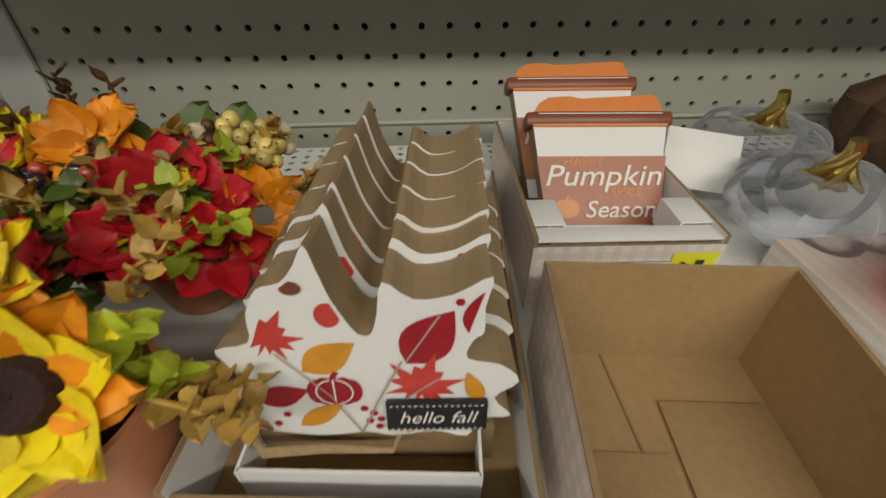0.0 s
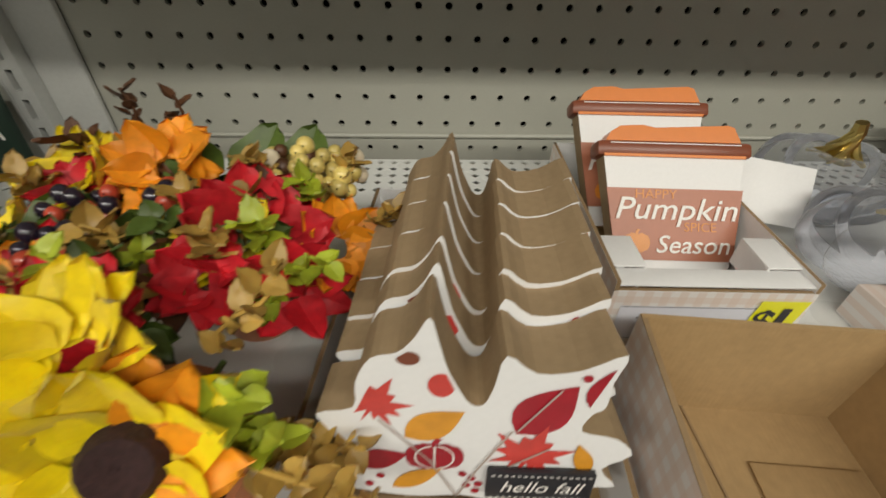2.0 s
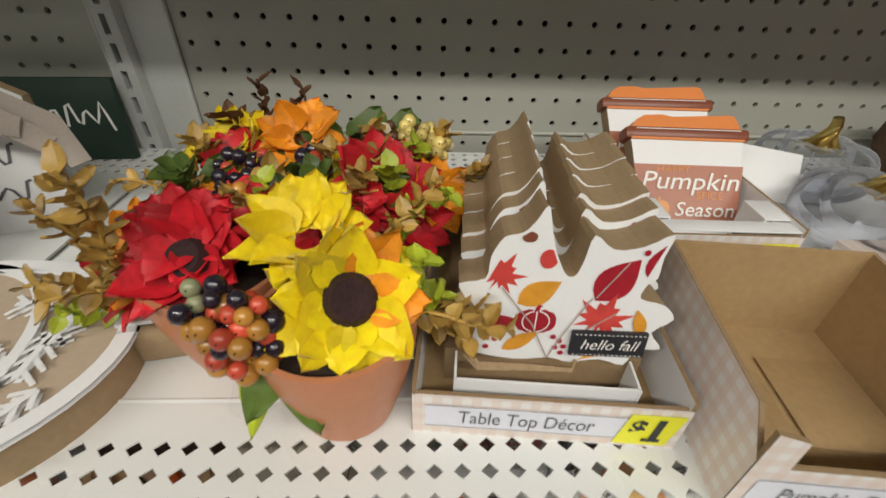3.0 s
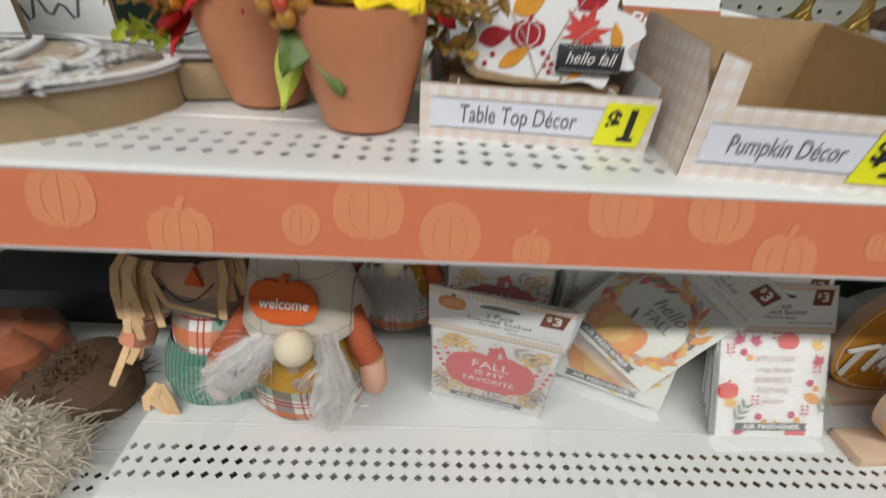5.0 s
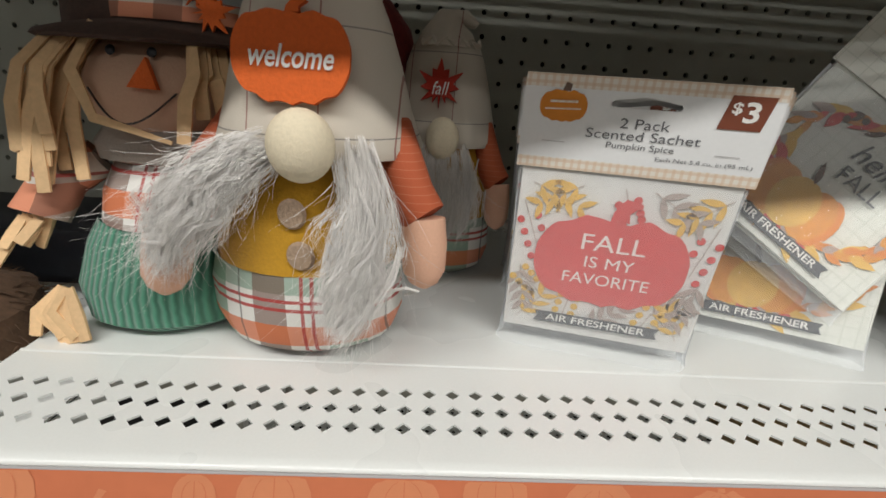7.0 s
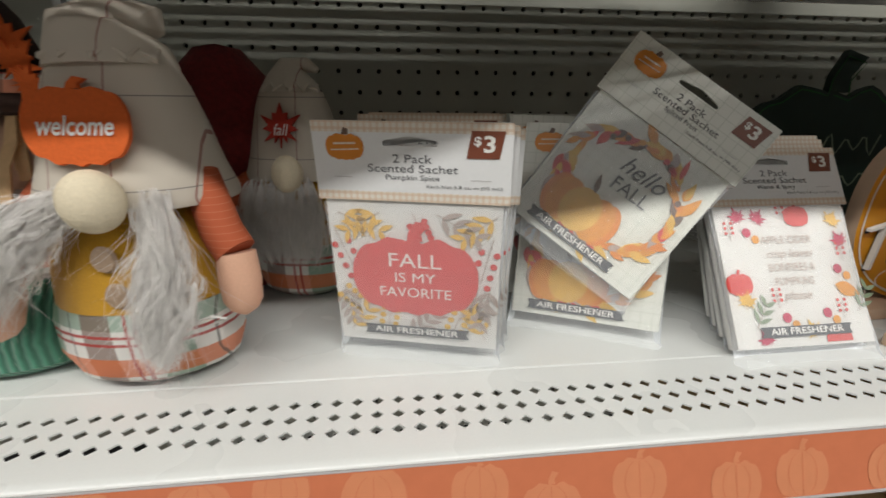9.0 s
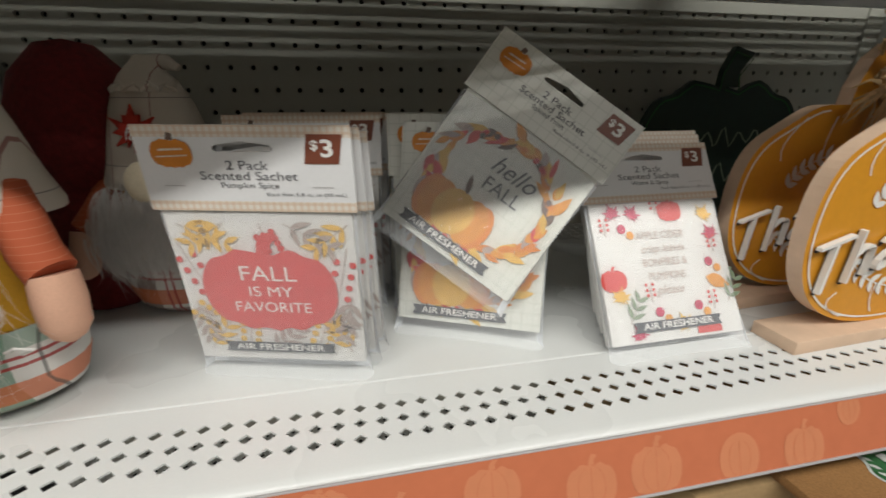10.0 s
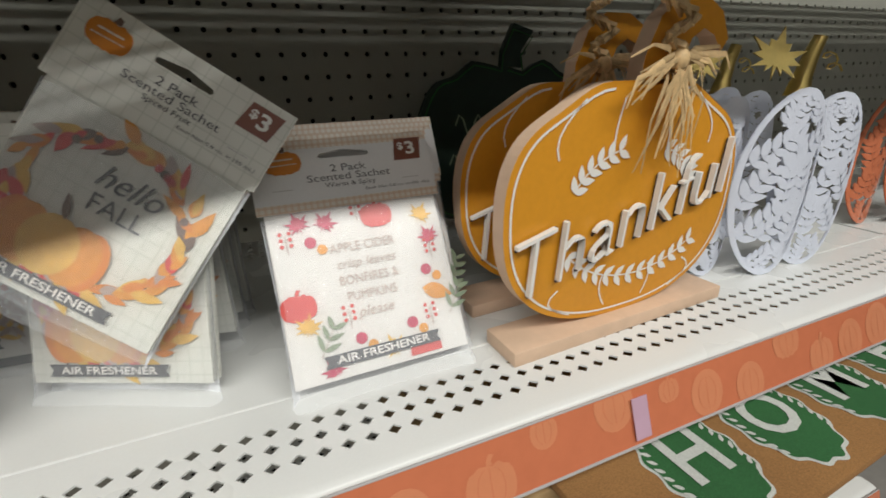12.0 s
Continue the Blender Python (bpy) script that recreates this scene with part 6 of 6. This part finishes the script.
for c, d, n, ln, mt in (((.125, .056, 1.318), (-.45, -.2, .9), 18, .055, M_TANLEAF), ((.132, .044, 1.322), (-.7, -.4, .3), 14, .04, M_TANLEAF), ((.150, .030, 1.335), (-.6, -.7, .3), 12, .035, M_TANLEAF), ((.128, .046, 1.308), (-.7, -.4, .1), 12, .032, M_LIME), ((.20, .07, 1.345), (.1, -.3, .9), 8, .03, M_LIME), ((.196, .06, 1.345), (-.2, -.2, .9), 7, .03, M_TANLEAF)):
    tuft(P2, loc(c), d, rng, mt, n, ln, .012, "leaf_sprig", "tan and lime leaf sprig", .62)
for c in ((.165, .10, 1.345), (.205, .085, 1.342), (.15, .085, 1.342)):
    s = Shape().petal(facing(loc(c), (.0, -.5, .85), rng.uniform(-.5, .5)) @ pose(0, -.02, 0, 0, 0, rng.uniform(-60, 60)), .042, .030, M_GREEN, .15, .3, .7)
    part("leaf", s, P2, "dark green leaf")
s = Shape()
for e in ((.172, .036, 1.338), (.142, .05, 1.325), (.176, .072, 1.33), (.188, .078, 1.34), (.125, .056, 1.318), (.2, .07, 1.345)):
    s.tube([(.164, .057, .05), Vector((.164, .057, .06)).lerp(loc(e), .4), loc(e)], .0012, M_GREEN, 5)
part("stems", s, P2, "thin green stems")

def loc(p):
    return local(p) + Vector((-0.004, 0.018, -0.004))


P3 = thing("potted_flowers", "terracotta pot of mixed yellow, orange and crimson silk flowers", "artificial flowers", pose(0, 0, UP), "potted silk flowers")
pot(P3, .222, .140, .064, .031)
blossom(P3, loc((.246, .100, 1.338)), (.25, -.5, .8), .036, M_PETR, rng, 8, 2, False, "crimson_flower", "crimson silk flower", 38)
blossom(P3, loc((.262, .085, 1.325)), (.35, -.7, .4), .027, M_PETR, rng, 8, 1, False, "crimson_flower", "crimson silk flower", 28, M_PETO)
blossom(P3, loc((.150, .145, 1.342)), (-.3, -.5, .75), .029, M_PETY, rng, 7, 2, False, "yellow_flower", "yellow silk flower", 32)
blossom(P3, loc((.122, .125, 1.332)), (-.6, -.5, .5), .02, M_PETY, rng, 8, 1, False, "yellow_flower", "yellow silk flower", 30)
blossom(P3, loc((.192, .142, 1.352)), (0, -.6, .75), .027, M_PETO, rng, 8, 2, False, "orange_flower", "orange silk flower", 30)
blossom(P3, loc((.278, .108, 1.328)), (.5, -.5, .6), .024, M_PETO, rng, 8, 2, False, "orange_flower", "orange silk flower", 30)
berries(P3, loc((.264, .140, 1.352)), (.027, .016, .013), 62, .0043, [M_BERY, M_BERY, M_BERY, M_FELTC, M_BRNLEAF], rng, lab="cream and yellow berry cluster")
berries(P3, loc((.205, .118, 1.350)), (.016, .012, .009), 12, .0048, [M_BERR, M_BERO, M_BERB], rng, lab="red and plum berry cluster")
berries(P3, loc((.160, .118, 1.345)), (.018, .012, .007), 12, .0044, [M_BERB, M_BERB, M_BERR], rng, lab="black berry cluster")
for c in ((.230, .098, 1.347), (.215, .105, 1.346), (.145, .115, 1.335), (.205, .155, 1.352), (.225, .16, 1.354), (.25, .16, 1.352)):
    s = Shape().petal(facing(loc(c), (.1, -.5, .85)) @ pose(0, -.018, 0, 0, 0, rng.uniform(-70, 70)), .036, .027, M_GREEN, .15, .3, .7)
    part("leaf", s, P3, "dark green leaf")
for c, d, n, ln, mt in (((.245, .135, 1.34), (-.1, -.2, .6), 26, .03, M_TANLEAF), ((.235, .13, 1.338), (.2, -.5, .5), 22, .03, M_TANLEAF), ((.28, .125, 1.325), (.6, -.3, .5), 18, .045, M_TANLEAF), ((.285, .12, 1.318), (.8, -.3, .1), 16, .04, M_TANLEAF), ((.27, .13, 1.34), (.5, .2, .75), 12, .03, M_TANLEAF),
                        ((.155, .185, 1.335), (-.05, .1, 1), 13, .042, M_BRNLEAF), ((.175, .18, 1.335), (.25, .05, 1), 9, .042, M_BRNLEAF), ((.262, .082, 1.335), (.6, -.4, .5), 10, .035, M_LIME), ((.255, .075, 1.330), (.3, -.6, .5), 8, .028, M_LIME), ((.11, .13, 1.325), (-.9, .0, .0), 12, .045, M_TANLEAF), ((.245, .112, 1.335), (.0, -.6, .2), 20, .022, M_TANLEAF)):
    tuft(P3, loc(c), d, rng, mt, n, ln, .0115, "leaf_sprig", "tan, brown and lime leaf sprig", .62)
s = Shape()
for e in ((.246, .1, 1.33), (.15, .145, 1.335), (.192, .142, 1.345), (.264, .14, 1.345), (.155, .185, 1.335), (.28, .125, 1.325), (.11, .13, 1.325), (.122, .125, 1.325), (.262, .085, 1.32)):
    s.tube([(.222, .14, .05), Vector((.222, .14, .06)).lerp(loc(e), .4), loc(e)], .0012, M_GREEN, 5)
part("stems", s, P3, "thin green stems")

tuft(P2, local((.131, .046, 1.315)), (.02, -.14, 1), rng, M_TANLEAF, 24, .070, .0135, "tan_sprig", "tall tan eucalyptus sprig", .62)
for i in range(26):
    tuft(P3 if i % 2 else P2, local((rng.uniform(.115, .275), rng.uniform(.075, .19), rng.uniform(1.312, 1.338))), (rng.uniform(-.5, .5), rng.uniform(-.6, .1), .8), rng, rng.choice([M_GREEN, M_TANLEAF, M_BRNLEAF, M_TANLEAF, M_LIME]), 12, .026, .014, "leaf_sprig", "mixed leaf sprig", .62)
for i in range(7):
    blossom(P3 if i % 2 else P2, local((rng.uniform(.12, .27), rng.uniform(.06, .18), rng.uniform(1.325, 1.342))), (rng.uniform(-.3, .3), -.5, .8), rng.uniform(.020, .027), [M_PETR, M_PETY, M_PETR, M_PETO][i % 4], rng, 7, 2, False, "silk_flower", "small silk flower", 32)

# dense low foliage that fills the pots between the blossoms
for i in range(26):
    tuft((P2, P3)[i % 2], local(((.125, .160)[i % 2] + rng.uniform(0, .085), (.075, .125)[i % 2] + rng.uniform(-.010, .045), rng.uniform(1.306, 1.322))), (rng.uniform(-.7, .7), rng.uniform(-.5, .3), .5), rng, (M_GREEN, M_BRNLEAF, M_BRNLEAF, M_GREEN)[i % 4], 10, .024, .020, "leaf_sprig", "dark green and brown filler leaves", .66)

# ---- upper shelf, beside the pots: lattice pumpkin, signs ----
t = thing("lattice_pumpkin", "wooden oval pumpkin box with white leaf lattice top", "pumpkin decor", pose(.002, .026, UP, 0, 0, 12))
flat_up = pose(0, 0, 0, -90, 0, 0)
oval = [(.115 * math.cos(2 * math.pi * i / 48), .080 * math.sin(2 * math.pi * i / 48)) for i in range(48)]
s = Shape().prism([(x * .97, z * .97) for x, z in oval], -.022, 0, M_BOARD, M_MDF, flat_up)
part("box", s, t, "brown fibreboard box")
s = Shape()
for k in (1, .58, .2):
    line_strip(s, [(.112 * k * math.cos(2 * math.pi * i / 48), .078 * math.sin(2 * math.pi * i / 48)) for i in range(49)], .009 if k == 1 else .006, -.027, M_WHITE, flat_up)
r2 = random.Random(8)
for i in range(22):
    x, z = r2.uniform(-.085, .085), r2.uniform(-.052, .052)
    a = r2.uniform(0, 6.28)
    line_strip(s, [(x, z), (x + .03 * math.cos(a), z + .03 * math.sin(a))], .0034, -.027, M_WHITE, flat_up)
    for k in range(4):
        for sd in (-1, 1):
            line_strip(s, [(x + .008 * k * math.cos(a), z + .008 * k * math.sin(a)), (x + .008 * k * math.cos(a) + .011 * math.cos(a + sd * .8), z + .008 * k * math.sin(a) + .011 * math.sin(a + sd * .8))], .0026, -.0268, M_WHITE, flat_up)
s.v = s.v + [(x, y, z - .003) for x, y, z in s.v]
o = len(s.v) // 2
s.f = s.f + [tuple(i + o for i in reversed(f)) for f in s.f]
s.m = s.m + s.m
part("lattice", s, t, "white cut-out leaf lattice", pose(0, 0, -.001), smooth=False)
s = Shape().box((.128, .01, .012), (.034, .022, .022), M_MDF, None, .003)
s.box((.120, .01, .0265), (.03, .012, .003), M_WHITE, None, .001)
part("stem", s, t, "short wooden stem")


def hanging_sign(m, lab, ink):
    t = thing("script_sign", lab, "sign", m, "white script signs")
    s = Shape().prism([(-.06, 0), (.06, 0), (.06, .10), (.03, .12), (-.03, .12), (-.06, .10)], 0, .012, M_WHITE, M_MDF)
    b = part("board", s, t, smooth=False)
    q = Shape()
    for z in (.088, .06, .032):
        line_strip(q, [(-.042 + .084 * i / 24, z + .007 * math.sin(i * 1.4) * (1 + .5 * math.sin(i * .6))) for i in range(25)], .0022, -.0006, ink)
    part("script", q, b, "loose script too soft to read")
    r_ = Shape()
    for k in range(3):
        r_.tube([(-.03 + .03 * k, -.004, .115), (.02 + .03 * k, -.025, .10 - .008 * k), (.065 + .012 * k, -.030, .085 - .014 * k)], [.004, .008, .007], M_SCARF, 6, None, .25)
    part("ribbon", r_, t, "taupe ribbon")
    return t


HS = hanging_sign(pose(-.095, .105, UP, -6, 0, 22), "white script sign with taupe ribbon, standing", M_PRINTDRED)
hanging_sign(pose(-.070, .175, UP, -6, 0, 18), "white script sign with taupe ribbon behind another", M_GREYINK)
t = thing("script_sign", "dark green board with white chalk script at the back", "sign", pose(-.13, .315, UP, -5, 0, 4))
s = Shape().box((0, 0, .04), (.19, .008, .08), M_GREENSIGN, None, .001)
b = part("board", s, t)
q = Shape()
line_strip(q, [(.0 + .085 * i / 24, .045 + .010 * math.sin(i * 1.5) * (1 + .5 * math.sin(i * .6))) for i in range(25)], .0026, -.0046, M_TEXTW)
part("script", q, b, "white chalk script too loose to read")

# ---- lower shelf in the next bay: plush goods ----
rng = random.Random(31)
LB = LOW - .0565
s = Shape().lathe([(.001, 0), (.06, .003), (.075, .03), (.07, .065), (.04, .085), (.001, .09)], M_BRNPLUSH, 28, None, lambda a, t_: 1 + .08 * math.sin(3 * a + 5 * t_))
for i in range(500):
    a, k = rng.uniform(0, 6.28), rng.uniform(.1, 1)
    p = Vector((.072 * math.sin(k * 1.57) * math.cos(a), .072 * math.sin(k * 1.57) * math.sin(a), .01 + .085 * (1 - k) ** .6))
    s.tube([p, p + Vector((rng.gauss(0, .006), rng.gauss(0, .006), .008)), p + Vector((p.x * .2 + rng.gauss(0, .008), p.y * .2 + rng.gauss(0, .008), .004))], [.0016, .0012, .0002], M_BRNPLUSH, 3)
s.v = [(x * .8, y * .8, z * .72) for x, y, z in s.v]
solid("plush_toy", s, "dark brown shaggy plush lying on the shelf", "plush toy", pose(-.115, .085, LB))
s = Shape().lathe([(.001, 0), (.05, .003), (.06, .025), (.05, .05), (.001, .062)], M_CREAMFUR, 24)
for i in range(900):
    a, k = rng.uniform(0, 6.28), rng.uniform(.05, 1)
    p = Vector((.058 * math.sin(k * 1.57) * math.cos(a), .058 * math.sin(k * 1.57) * math.sin(a), .01 + .052 * (1 - k) ** .6))
    s.tube([p, p + Vector((rng.gauss(0, .006), rng.gauss(0, .006), .010)), p + Vector((p.x * .3 + rng.gauss(0, .010), p.y * .3 + rng.gauss(0, .010), .008))], [.0016, .0013, .0002], M_CREAMFUR, 3)
solid("plush_toy", s, "cream shaggy plush lying on the shelf", "plush toy", pose(-.125, .000, LB))
s = Shape().lathe([(.002, 0), (.055, .003), (.08, .045), (.075, .08), (.04, .11), (.004, .105)], M_RUSTPL, 60, None, lambda a, t_: .88 + .14 * abs(math.sin(4 * a)))
s.v = [(x * .8, y * .8, z * .75) for x, y, z in s.v]
solid("plush_pumpkin", s, "rust velvet pumpkin in the shade", "pumpkin decor", pose(-.22, .12, LB), group="fabric pumpkins")
s = Shape().box((0, 0, .03), (.3, .12, .06), M_NAVY, None, .006)
solid("storage_tray", s, "dark plastic tray against the pegboard", "tray", pose(-.21, .27, LB))
